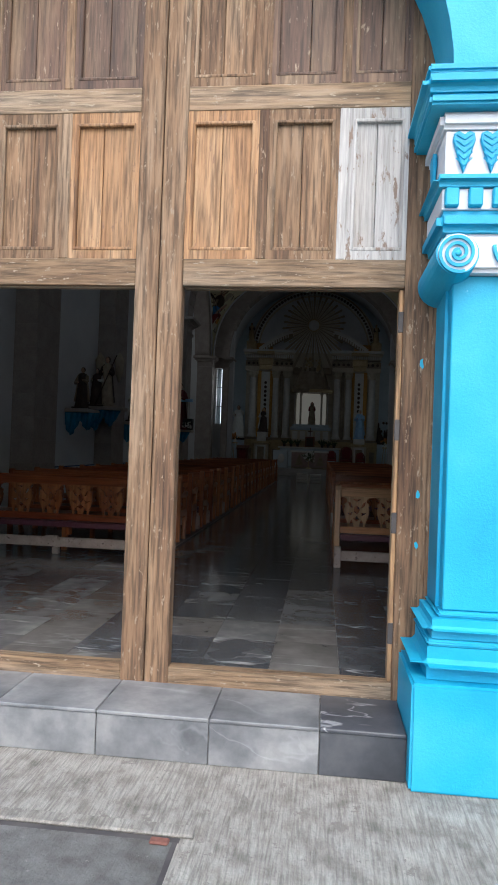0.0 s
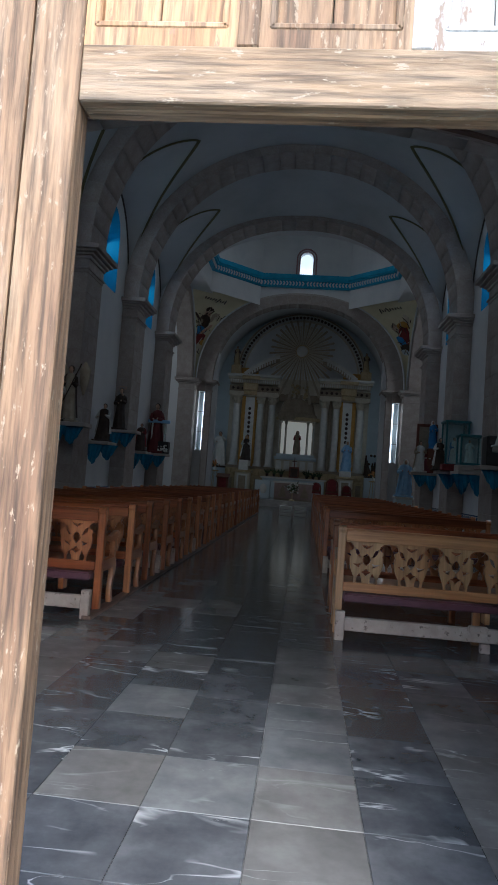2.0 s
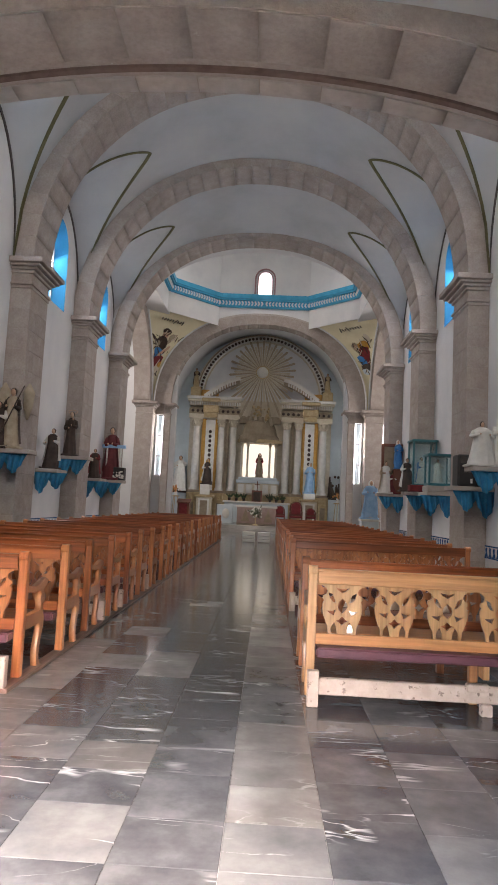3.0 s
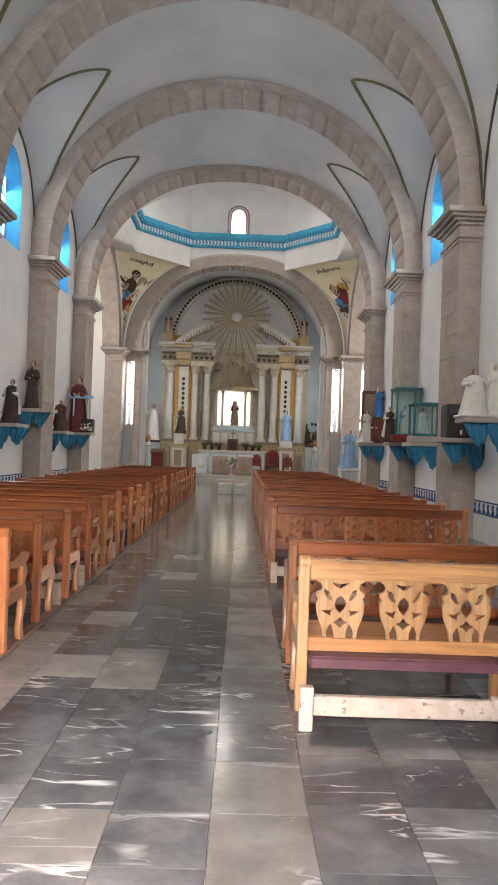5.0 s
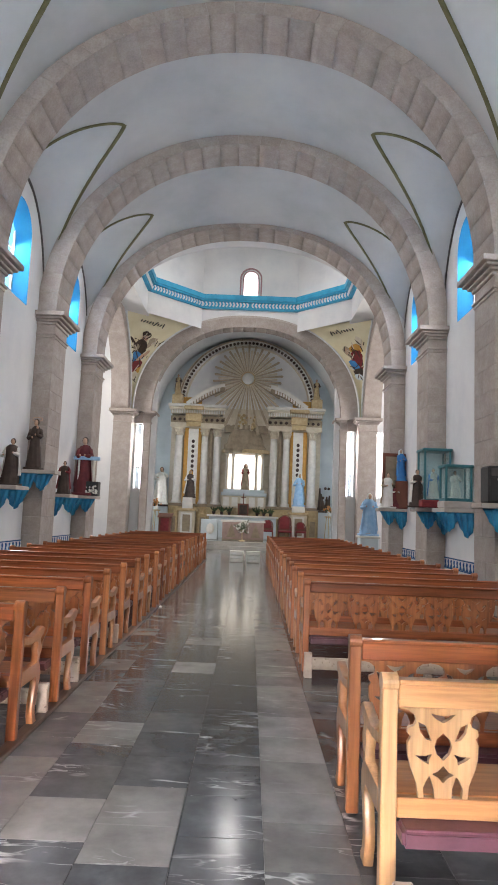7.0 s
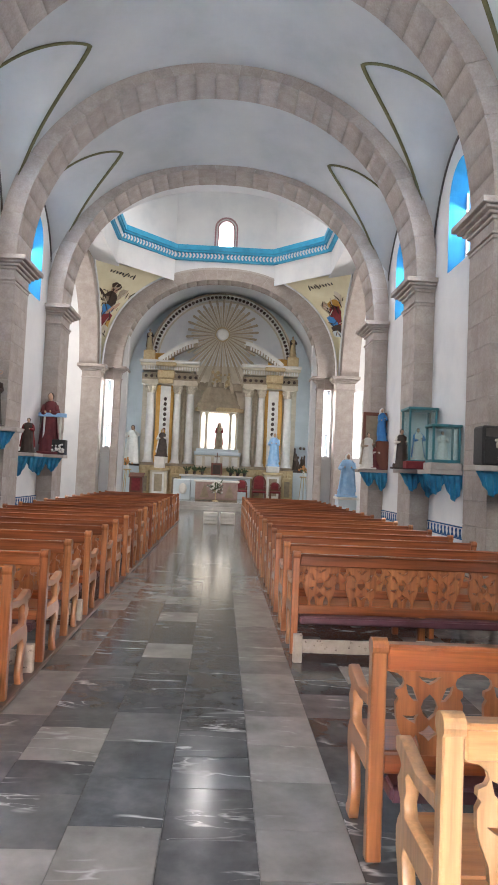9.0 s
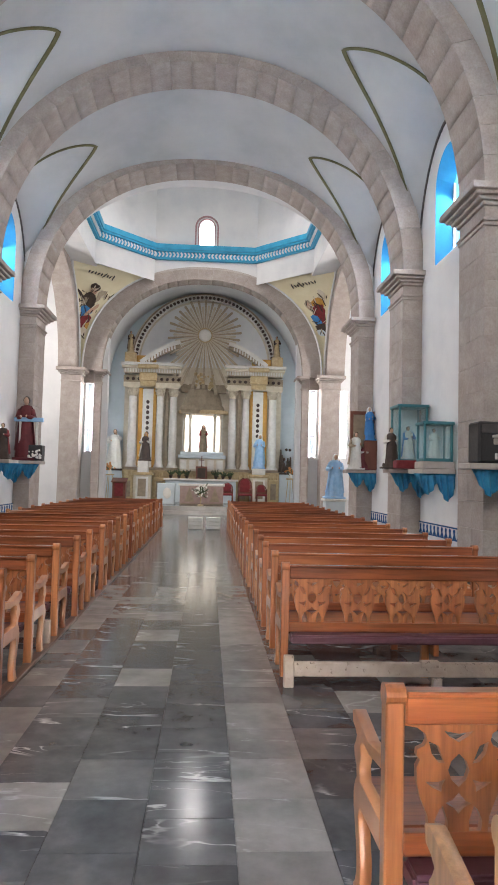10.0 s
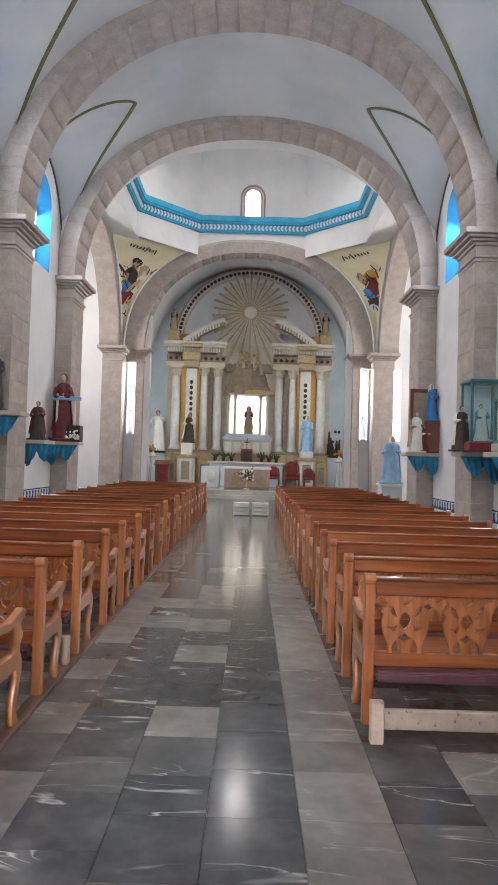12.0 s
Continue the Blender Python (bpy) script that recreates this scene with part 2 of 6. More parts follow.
M_GREY = marble("grey_marble", [(0.085, 0.088, 0.091), (0.12, 0.123, 0.125), (0.165, 0.167, 0.167)], 0.6, rough=0.15)
# light marble near the door, painted darker against the strong door light
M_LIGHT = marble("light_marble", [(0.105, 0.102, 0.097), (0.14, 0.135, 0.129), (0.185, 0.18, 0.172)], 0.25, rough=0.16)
# the same marble painted paler further in, where too little light falls
M_STRIP = marble("brightened_light_marble", [(0.17, 0.164, 0.156), (0.225, 0.217, 0.207), (0.28, 0.27, 0.258)], 0.35, rough=0.15)
M_SCROLL = material("worn_pine_edge", [(0.30, 0.10, 0.036), (0.40, 0.16, 0.062), (0.50, 0.24, 0.11)], 0.35, 3, 7, 0.06, 50, stretch=(1, 1, 0.3), jitter=0.1, coat=0.4)
M_TILES = marble("nave_marble", [(0.10, 0.102, 0.106), (0.16, 0.161, 0.163), (0.23, 0.229, 0.226)], 0.5, rough=0.14, jitter=0.35, island=True)
M_JOINT = material("floor_joint", [(0.16, 0.158, 0.15), (0.28, 0.275, 0.265)], 0.5, 8, 5, 0.1, 40)
M_CONCRETE = material("brushed_concrete", [(0.20, 0.183, 0.155), (0.32, 0.298, 0.258), (0.39, 0.368, 0.322)], 0.9, 9, 12, 1.0, 60,
                      stretch=(1, 0.8, 1), grain=(90, (1, 0.07, 1), 0.6), spots=(14, 0.585, (0.20, 0.182, 0.158)))
M_CONCRETE_D = material("dark_concrete", [(0.085, 0.08, 0.07), (0.13, 0.125, 0.115), (0.17, 0.165, 0.155)], 0.9, 9, 10, 0.8, 70, spots=(30, 0.63, (0.22, 0.21, 0.19)))
M_BACK = glow("daylight_backdrop", (0.95, 0.98, 1.0), 0.4)
M_BACK_D = glow("drum_window_daylight", (0.93, 0.97, 1.0), 0.14)
M_FRAME = material("window_frame_paint", [(0.25, 0.25, 0.25), (0.36, 0.36, 0.36)], 0.5, 6, 5, 0.05, 40)
M_BAND = material("faded_brown_paint", [(0.13, 0.085, 0.07), (0.20, 0.14, 0.12)], 0.8, 9, 8, 0.1, 40)
M_PINK = material("rose_line_paint", [(0.30, 0.17, 0.18), (0.38, 0.24, 0.25)], 0.6, 6, 5, 0.05, 40)
M_CREAM = material("cream_paint", [(0.66, 0.60, 0.40), (0.73, 0.68, 0.49)], 0.7, 1.5, 7, 0.08, 30)
M_RET = material("retablo_cream", [(0.52, 0.46, 0.35), (0.64, 0.58, 0.47)], 0.55, 4, 6, 0.08, 40)
M_RETW = material("retablo_white", [(0.62, 0.61, 0.57), (0.74, 0.73, 0.69)], 0.5, 4, 6, 0.05, 40)
M_GOLD = material("ochre_gold_paint", [(0.45, 0.22, 0.03), (0.56, 0.31, 0.06)], 0.5, 5, 6, 0.08, 40)
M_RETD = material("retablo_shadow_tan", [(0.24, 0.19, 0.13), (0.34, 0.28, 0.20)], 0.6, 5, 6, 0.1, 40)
M_GILT = material("dull_gilt", [(0.42, 0.31, 0.16), (0.56, 0.45, 0.27)], 0.42, 8, 6, 0.1, 50, metal=0.35)
M_TAN = material("ray_tan", [(0.34, 0.275, 0.19), (0.46, 0.39, 0.29)], 0.55, 8, 6, 0.08, 50)
M_NICHE = glow("lit_niche", (1.0, 0.95, 0.82), 0.035)
M_PALEBLUE = material("pale_blue_plaster", [(0.50, 0.58, 0.62), (0.58, 0.66, 0.70)], 0.75, 1.2, 8, 0.1, 35)
M_TEAL = material("teal_paint", [(0.02, 0.13, 0.16), (0.035, 0.19, 0.22)], 0.45, 6, 6, 0.08, 40)
M_BLACK = material("black_plastic", [(0.012, 0.012, 0.014), (0.03, 0.03, 0.033)], 0.5, 20, 5, 0.1, 80)
M_RED = material("red_velvet", [(0.15, 0.014, 0.018), (0.24, 0.028, 0.034)], 0.75, 10, 6, 0.1, 60)
M_MAHOG = material("mahogany", [(0.10, 0.028, 0.014), (0.18, 0.055, 0.03)], 0.35, 3, 6, 0.05, 50, stretch=(1, 1, 0.2))
M_ROBEW = material("plaster_white_robe", [(0.62, 0.62, 0.58), (0.74, 0.74, 0.70)], 0.6, 8, 6, 0.12, 40)
M_ROBEB = material("pale_blue_robe", [(0.22, 0.44, 0.70), (0.36, 0.58, 0.80)], 0.6, 5, 6, 0.12, 40)
M_ROBEC = material("deep_blue_robe", [(0.02, 0.16, 0.42), (0.04, 0.24, 0.55)], 0.6, 5, 6, 0.12, 40)
M_ROBED = material("dark_brown_robe", [(0.03, 0.018, 0.014), (0.07, 0.045, 0.035)], 0.65, 6, 6, 0.12, 40)
M_ROBER = material("wine_robe", [(0.10, 0.012, 0.018), (0.17, 0.025, 0.03)], 0.65, 6, 6, 0.12, 40)
M_SKIN = material("painted_plaster_tan", [(0.45, 0.28, 0.19), (0.55, 0.36, 0.25)], 0.5, 8, 5, 0.05, 40)
M_HAIR = material("painted_dark_brown", [(0.03, 0.018, 0.012), (0.06, 0.035, 0.022)], 0.6, 8, 5, 0.1, 40)
M_LEAF = material("dark_foliage", [(0.025, 0.05, 0.02), (0.06, 0.10, 0.035)], 0.6, 9, 5, 0.1, 40, jitter=0.2)
M_FLOWER = material("orange_blossom", [(0.45, 0.16, 0.04), (0.60, 0.30, 0.10)], 0.6, 9, 5, 0.1, 40)
M_WFLOWER = material("white_blossom", [(0.68, 0.68, 0.62), (0.78, 0.78, 0.74)], 0.6, 9, 5, 0.1, 40)
M_CLOTH = material("pink_grey_altar_cloth", [(0.30, 0.21, 0.19), (0.38, 0.28, 0.25)], 0.8, 6, 6, 0.1, 60)
M_GLASS = clear_glass("case_glass")
M_CARPET = material("presbytery_stone", [(0.26, 0.25, 0.235), (0.36, 0.345, 0.325)], 0.12, 3, 7, 0.06, 40)


# ---------------------------------------------------------------- mesh helpers
def link(name, bm, mat, parent=None, label="", smooth=False):
    me = bpy.data.meshes.new(name)
    bm.normal_update()
    bm.to_mesh(me)
    bm.free()
    for m in (mat if isinstance(mat, (list, tuple)) else [mat]):
        me.materials.append(m)
    if smooth:
        for p in me.polygons:
            p.use_smooth = True
    ob = new(name, me)
    if parent:
        ob.parent = parent
    if label:
        ob["label"] = label
    return ob


def part(name, bm, mat, parent, label="", smooth=False):
    return link(name, bm, mat, parent, label, smooth)


def thing(name, label, category, group="", m=None):
    ob = new(name)
    ob.empty_display_size = 0.2
    if m is not None:
        ob.matrix_basis = m
    return tagged(ob, label, category, group)


def structure(ob, label="", category=""):
    return tagged(ob, label, category, kind="structure")


def box(x0, x1, y0, y1, z0, z1, bevel=0.0, bm=None, seg=1):
    tmp = bmesh.new()
    bmesh.ops.create_cube(tmp, size=1)
    for v in tmp.verts:
        v.co = Vector(((x0 + x1) / 2 + v.co.x * (x1 - x0), (y0 + y1) / 2 + v.co.y * (y1 - y0), (z0 + z1) / 2 + v.co.z * (z1 - z0)))
    if bevel:
        bmesh.ops.bevel(tmp, geom=tmp.edges[:], offset=bevel, segments=seg, affect="EDGES")
    return merge(tmp, bm)


def merge(tmp, bm=None, m=None, mat=0):
    """Adds tmp to bm (moved by m, with the material slot mat)."""
    if m is not None:
        bmesh.ops.transform(tmp, matrix=m, verts=tmp.verts)
    if mat:
        for f in tmp.faces:
            f.material_index = mat
    if bm is None:
        return tmp
    me = bpy.data.meshes.new("tmp")
    tmp.to_mesh(me)
    tmp.free()
    bm.from_mesh(me)
    bpy.data.meshes.remove(me)
    return bm


def lathe(profile, seg=20, bm=None, m=None, mat=0, sx=1.0, sy=1.0):
    """A turned body: profile of (radius, height)."""
    t = bmesh.new()
    rings = []
    for r, z in profile:
        rings.append([t.verts.new((r * sx * math.cos(2 * math.pi * i / seg), r * sy * math.sin(2 * math.pi * i / seg), z)) for i in range(seg)])
    for a, b in zip(rings, rings[1:]):
        for i in range(seg):
            t.faces.new((a[i], a[(i + 1) % seg], b[(i + 1) % seg], b[i]))
    t.faces.new(rings[0][::-1]), t.faces.new(rings[-1])
    return merge(t, bm, m, mat)


def ball(r, place, bm=None, seg=10, scale=(1, 1, 1), mat=0):
    t = bmesh.new()
    bmesh.ops.create_uvsphere(t, u_segments=seg, v_segments=max(5, seg // 2 + 1), radius=r)
    return merge(t, bm, Matrix.Translation(place) @ Matrix.Diagonal((*scale, 1)), mat)


def rod(a, b, r0, r1=None, bm=None, seg=8, mat=0):
    a, b = Vector(a), Vector(b)
    t = bmesh.new()
    bmesh.ops.create_cone(t, cap_ends=True, segments=seg, radius1=r0, radius2=r0 if r1 is None else r1, depth=(b - a).length)
    q = (b - a).to_track_quat("Z", "Y").to_matrix().to_4x4()
    return merge(t, bm, Matrix.Translation((a + b) / 2) @ q, mat)


def plate(loops, depth, bevel=0.0, bm=None, m=None, mat=0):
    """A board cut out of flat loops of (u, v), the first the outline and the rest holes, from w = 0 to depth."""
    cu = bpy.data.curves.new("cut", "CURVE")
    cu.dimensions, cu.fill_mode, cu.extrude, cu.bevel_depth = "2D", "BOTH", depth / 2 - bevel, bevel
    cu.bevel_resolution = 0
    if bevel:
        cu.offset = -bevel
    for lp in loops:
        sp = cu.splines.new("POLY")
        sp.points.add(len(lp) - 1)
        for p, (u, v) in zip(sp.points, lp):
            p.co = (u, v, 0, 1)
        sp.use_cyclic_u = True
    ob = bpy.data.objects.new("cut", cu)
    me = bpy.data.meshes.new_from_object(ob)
    t = bmesh.new()
    t.from_mesh(me)
    bpy.data.objects.remove(ob)
    bpy.data.curves.remove(cu)
    bpy.data.meshes.remove(me)
    bmesh.ops.translate(t, vec=(0, 0, depth / 2), verts=t.verts)
    for f in t.faces:
        f.material_index = 0
    return merge(t, bm, m, mat)


def sweep(path, w, h, bm=None, up=(0, 0, 1), mat=0):
    """A flat strip of section w x h along a path of points."""
    t = bmesh.new()
    rows = []
    pts = [Vector(p) for p in path]
    for i, p in enumerate(pts):
        d = (pts[min(i + 1, len(pts) - 1)] - pts[max(i - 1, 0)]).normalized()
        u = Vector(up(p) if callable(up) else up)
        s = d.cross(u).normalized()
        n = s.cross(d).normalized()
        rows.append([t.verts.new(p + s * a + n * b) for a, b in ((-w / 2, -h / 2), (w / 2, -h / 2), (w / 2, h / 2), (-w / 2, h / 2))])
    for a, b in zip(rows, rows[1:]):
        for k in range(4):
            t.faces.new((a[k], a[(k + 1) % 4], b[(k + 1) % 4], b[k]))
    t.faces.new(rows[0][::-1]), t.faces.new(rows[-1])
    bmesh.ops.recalc_face_normals(t, faces=t.faces[:])
    return merge(t, bm, None, mat)


def grid_mesh(f, nu, nv, bm=None, mat=0, flip=False):
    t = bmesh.new()
    vs = [[t.verts.new(f(i / nu, j / nv)) for j in range(nv + 1)] for i in range(nu + 1)]
    for i in range(nu):
        for j in range(nv):
            q = (vs[i][j], vs[i + 1][j], vs[i + 1][j + 1], vs[i][j + 1])
            t.faces.new(q[::-1] if flip else q)
    bmesh.ops.remove_doubles(t, verts=t.verts, dist=1e-5)
    return merge(t, bm, None, mat)


def arched(cx, half, z0, zs, n=16):
    """An opening's outline with a round head: sill z0, springing zs."""
    return [(cx - half, z0), (cx + half, z0)] + [(cx + half * math.cos(math.pi * i / n), zs + half * math.sin(math.pi * i / n)) for i in range(n + 1)]


XZ = Matrix(((1, 0, 0, 0), (0, 0, -1, 0), (0, 1, 0, 0), (0, 0, 0, 1)))     # a plate stood up: u to x, v to z, depth to -y
YZ = Matrix(((0, 0, 1, 0), (1, 0, 0, 0), (0, 1, 0, 0), (0, 0, 0, 1)))      # u to y, v to z, depth to +x


def at_y(y):
    return Matrix.Translation((0, y, 0)) @ XZ


def at_x(x):
    return Matrix.Translation((x, 0, 0)) @ YZ


# ---------------------------------------------------------------- the church: plan
SPRING, R_IN, R_VAULT, WALL = 6.25, 4.56, 5.0, 5.0
PIERS = (12.2, 16.75, 21.1, 25.4)          # front faces of the cross arches
THICK = 1.05
EAST = 36.3                                # the chancel arch
SLITS = ((4.84, 5.2), (6.2, 6.62))        # tall windows beside the crossing piers
MID_Y, OCT = 31.72, 2.3                    # the crossing
DOOR_Y = 4.04


def bow(a, b, p, f):
    """A point of a basket-handle arch: half width a, rise b, fullness p (2 is an ellipse); f from 0 to 1 along it."""
    c, s = math.cos(math.pi * f), math.sin(math.pi * f)
    return (math.copysign(a * abs(c) ** (2 / p), c), SPRING + b * max(0.0, s) ** (2 / p))


def bow_z(a, b, p, x):
    return SPRING + b * max(0.0, 1 - min(1.0, abs(x) / a) ** p) ** (1 / p)


def bow_x(a, b, p, z):
    return a * max(0.0, 1 - min(1.0, abs(z - SPRING) / b) ** p) ** (1 / p)


# inner half width and rise, outer half width and rise, fullness, depth, outer face of the piers
NAVE_ARCH = dict(ai=R_IN, bi=4.56, ao=5.03, bo=4.80, p=2.1, depth=THICK, out=5.03)
LAST_ARCH = dict(NAVE_ARCH, bi=4.32, bo=4.45, p=2.2)
CHANCEL_ARCH = dict(ai=4.5, bi=4.27, ao=5.32, bo=4.73, p=2.2, depth=0.85, out=4.82)


def stone_arch(name, y, label, ai, bi, ao, bo, p, depth, out):
    """Piers and round arch of dressed stone, built of courses and wedge stones over a core."""
    n = 48
    ring = [bow(ao - 0.01, bo + 0.10, p, i / n) for i in range(n + 1)]
    inner = [bow(ai + 0.012, bi + 0.012, p, 1 - i / n) for i in range(n + 1)]
    loop = [(out, 0), (out, SPRING - 0.02)] + ring + [(-out, SPRING - 0.02), (-out, 0), (-ai - 0.012, 0)] + inner + [(ai + 0.012, 0)]
    return structure(link(name, plate([loop], depth - 0.02, m=at_y(y + depth - 0.01)), M_MORTAR), label, "arch")


def blocks_for(root, y, seed, ai, bi, ao, bo, p, depth, out):
    """The single stones of one arch, as parts of it."""
    rng = random.Random(seed)
    courses = 13
    h = (SPRING - 0.62) / courses
    for s in (-1, 1):
        for k in range(courses):
            z0 = k * h
            x0, x1 = sorted((s * (ai - 0.004), s * out))
            cut = y + depth * (rng.uniform(0.35, 0.65) if k % 2 else 1.0)
            for ya, yb in (((y, cut), (cut, y + depth)) if k % 2 else ((y, cut),)):
                part("stone_block", box(x0 + 0.002, x1 - 0.002, ya + 0.003, yb - 0.003, z0 + 0.002, z0 + h - 0.002, 0.005), M_STONE, root)
        # capital: necking, ovolo and abacus
        cap = bmesh.new()
        for x_in, dy, za, zb in ((ai - 0.02, 0.02, SPRING - 0.62, SPRING - 0.55), (ai - 0.05, 0.05, SPRING - 0.55, SPRING - 0.50)):
            x0, x1 = sorted((s * x_in, s * (out - 0.03)))
            box(x0, x1, y - dy, y + depth + dy, za, zb, 0.01, cap)
        x0, x1 = sorted((s * ai, s * (out - 0.03)))
        box(x0, x1, y, y + depth, SPRING - 0.5, SPRING - 0.28, 0, cap)
        for d, za, zb in ((0.05, -0.30, -0.23), (0.12, -0.23, -0.17), (0.20, -0.17, -0.11), (0.28, -0.11, 0.0)):
            x0, x1 = sorted((s * (ai - d), s * (out - 0.03)))
            box(x0, x1, y - d * 0.8, y + depth + d * 0.8, SPRING + za, SPRING + zb, 0.012, cap)
        part("capital", cap, M_STONE, root, "moulded grey-pink stone capital")
    n = 31
    for k in range(n):
        dr, pr = rng.uniform(0.0, 0.007), rng.uniform(0, 0.008)
        g = 0.0003
        fs = [k / n + g, (k + 1 / 3) / n, (k + 2 / 3) / n, (k + 1) / n - g]
        edge = rng.uniform(-0.012, 0.012)
        lp = [bow(ai - dr, bi - dr, p, f) for f in fs] + [bow(ao + edge, bo + edge, p, f) for f in fs[::-1]]
        part("wedge_stone", plate([lp], depth + pr, m=at_y(y + depth)), M_STONE, root)


KINDS = (NAVE_ARCH, NAVE_ARCH, NAVE_ARCH, LAST_ARCH)
arches = [stone_arch("nave_arch", y, "grey-pink dressed stone arch on square piers across the nave", **kd) for y, kd in zip(PIERS, KINDS)]

# floor, ground and step
structure(link("floor", box(-11, 11, DOOR_Y - 0.06, 42.5, -0.16, -0.012), M_JOINT), "polished grey marble tile floor of the nave", "floor")
ground = structure(link("ground", box(-400, 400, -400, DOOR_Y + 0.3, -0.72, -0.222), M_CONCRETE), "broom-finished grey concrete pavement before the church door", "pavement")
step = structure(link("threshold_step", box(-1.75, 1.2, 3.6, DOOR_Y - 0.07, -0.222, -0.02), M_JOINT), "grey marble-clad step at the church door", "step")

# side walls with their window openings
HOLES = [arched(yc, 0.68, 6.15, 7.75) for yc in SIDE]
for s, nm in ((-1, "wall_north"), (1, "wall_south")):
    x = WALL if s > 0 else -WALL - 0.7
    outline = [(DOOR_Y + 0.1, -0.1), (26.45, -0.1), (26.45, 11.6), (DOOR_Y + 0.1, 11.6)]
    structure(link(nm, plate([outline] + HOLES, 0.7, m=at_x(x)), M_PLASTER), "white plastered side wall of the nave", "wall")
    outline = [(EAST + 0.85, -0.1), (42.3, -0.1), (42.3, 12.6), (EAST + 0.85, 12.6)]
    structure(link("wall_chancel", plate([outline], 0.6, m=at_x(WALL if s > 0 else -WALL - 0.6)), M_PALEBLUE),
              "pale blue plastered side wall of the chancel", "wall")
    # transept
    tx0, tx1 = sorted((s * 5.0, s * 11.0))
    wbm = box(tx0, tx1, 26.05, 26.45, -0.1, 12)
    structure(link("wall_transept", wbm, M_PLASTER), "white plastered transept wall", "wall")
    structure(link("wall_transept_east", plate([[(s * 4.27, -0.1), (s * 11, -0.1), (s * 11, 12), (s * 4.27, 12)],
              *[[(s * u0, 2.6), (s * u1, 2.6), (s * u1, 5.7), (s * u0, 5.7)] for u0, u1 in SLITS[:1 if s < 0 else 2]]], 0.5, m=at_y(EAST + 0.87)), M_PLASTER),
              "white plastered transept wall with a tall window", "wall")
    structure(link("wall_transept_end", box(*sorted((s * 11.0, s * 11.4)), 26.05, 37.3, -0.1, 12), M_PLASTER), "white plastered end wall of the transept", "wall")
    structure(link("ceiling_transept", box(tx0, tx1, 26.45, EAST + 0.4, 11.4, 11.8), M_VAULT), "white plastered transept ceiling", "ceiling")
structure(link("wall_east", box(-5.6, 5.6, 41.9, 42.5, -0.1, 12.6), M_PALEBLUE), "pale blue plastered wall behind the altarpiece", "wall")


# vaults of the nave with their lunettes
def groin_x(d):
    return 2.85 + (R_VAULT - 2.85) * min(1.0, abs(d) / 1.8) ** 1.25


def vault_z(x, rise):
    return bow_z(R_VAULT, rise, 2.05 + (4.85 - rise) * 0.4, x)


def head_z(d):
    return SPRING + 2.75 * math.sqrt(max(0.0, 1 - (d / 1.8) ** 2))


def vault_bay(y0, y1, yc, r0, r1):
    """One bay: the barrel between its groins, the lunettes over the windows and the painted lines on their edges."""
    vb = bmesh.new()

    def rise(y):
        f = (y - y0) / (y1 - y0)
        return r0 + (r1 - r0) * f * f

    def barrel(u, v):
        y = y0 + (y1 - y0) * u
        xm = groin_x(y - yc) if abs(y - yc) < 1.8 else R_VAULT
        a0 = math.acos(min(1, xm / R_VAULT))
        a = a0 + (math.pi - 2 * a0) * v
        x = R_VAULT * math.cos(a)
        return (x, y, vault_z(x, rise(y)))
    grid_mesh(barrel, 48, 40, vb)
    for s in (-1, 1):
        def lunette(u, v):
            d = -1.8 + 3.6 * u
            xg = groin_x(d)
            za, zb = vault_z(xg, rise(yc + d)), head_z(d)
            return (s * (xg + (5.02 - xg) * v), yc + d, za + (zb - za) * v + 0.12 * math.sin(math.pi * v) * (1 - abs(d) / 1.8))
        grid_mesh(lunette, 40, 12, vb, flip=s > 0)
    bmesh.ops.recalc_face_normals(vb, faces=vb.faces[:])
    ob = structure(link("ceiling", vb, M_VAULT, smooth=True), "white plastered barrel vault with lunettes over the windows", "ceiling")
    for s in (-1, 1):
        for k in (-1, 1):
            pts = [(s * (groin_x(d) - 0.012), yc + k * d, vault_z(groin_x(d), rise(yc + k * d)) - 0.012) for d in [1.8 * (i / 24) ** 1.0 for i in range(25)]]
            part("painted_groin_line", sweep(pts, 0.11 if k > 0 else 0.06, 0.02, up=lambda p: (-p.x, 0, SPRING - p.z)), M_GREEN_LINE, ob)
        pts = [(s * 4.985, yc + 1.8 * math.cos(a), head_z(1.8 * math.cos(a)) - 0.03) for a in [math.pi * i / 28 for i in range(29)]]
        part("painted_wall_line", sweep(pts, 0.09, 0.02, up=(s, 0, 0)), M_DARK_LINE, ob)
    return ob


BAYS = [(PIERS[i] + THICK, PIERS[i + 1], SIDE[i]) for i in range(3)]
for (y0, y1, yc), (r0, r1) in zip(BAYS, ((4.86, 4.82), (4.86, 4.80), (4.84, 4.45))):
    vault_bay(y0 - 0.02, y1 + 0.02, yc, r0, r1)
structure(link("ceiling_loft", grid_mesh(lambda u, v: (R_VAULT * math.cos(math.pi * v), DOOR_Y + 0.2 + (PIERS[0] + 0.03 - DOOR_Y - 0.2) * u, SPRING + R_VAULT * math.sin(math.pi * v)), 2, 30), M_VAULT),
          "white plastered barrel vault over the organ loft", "ceiling")


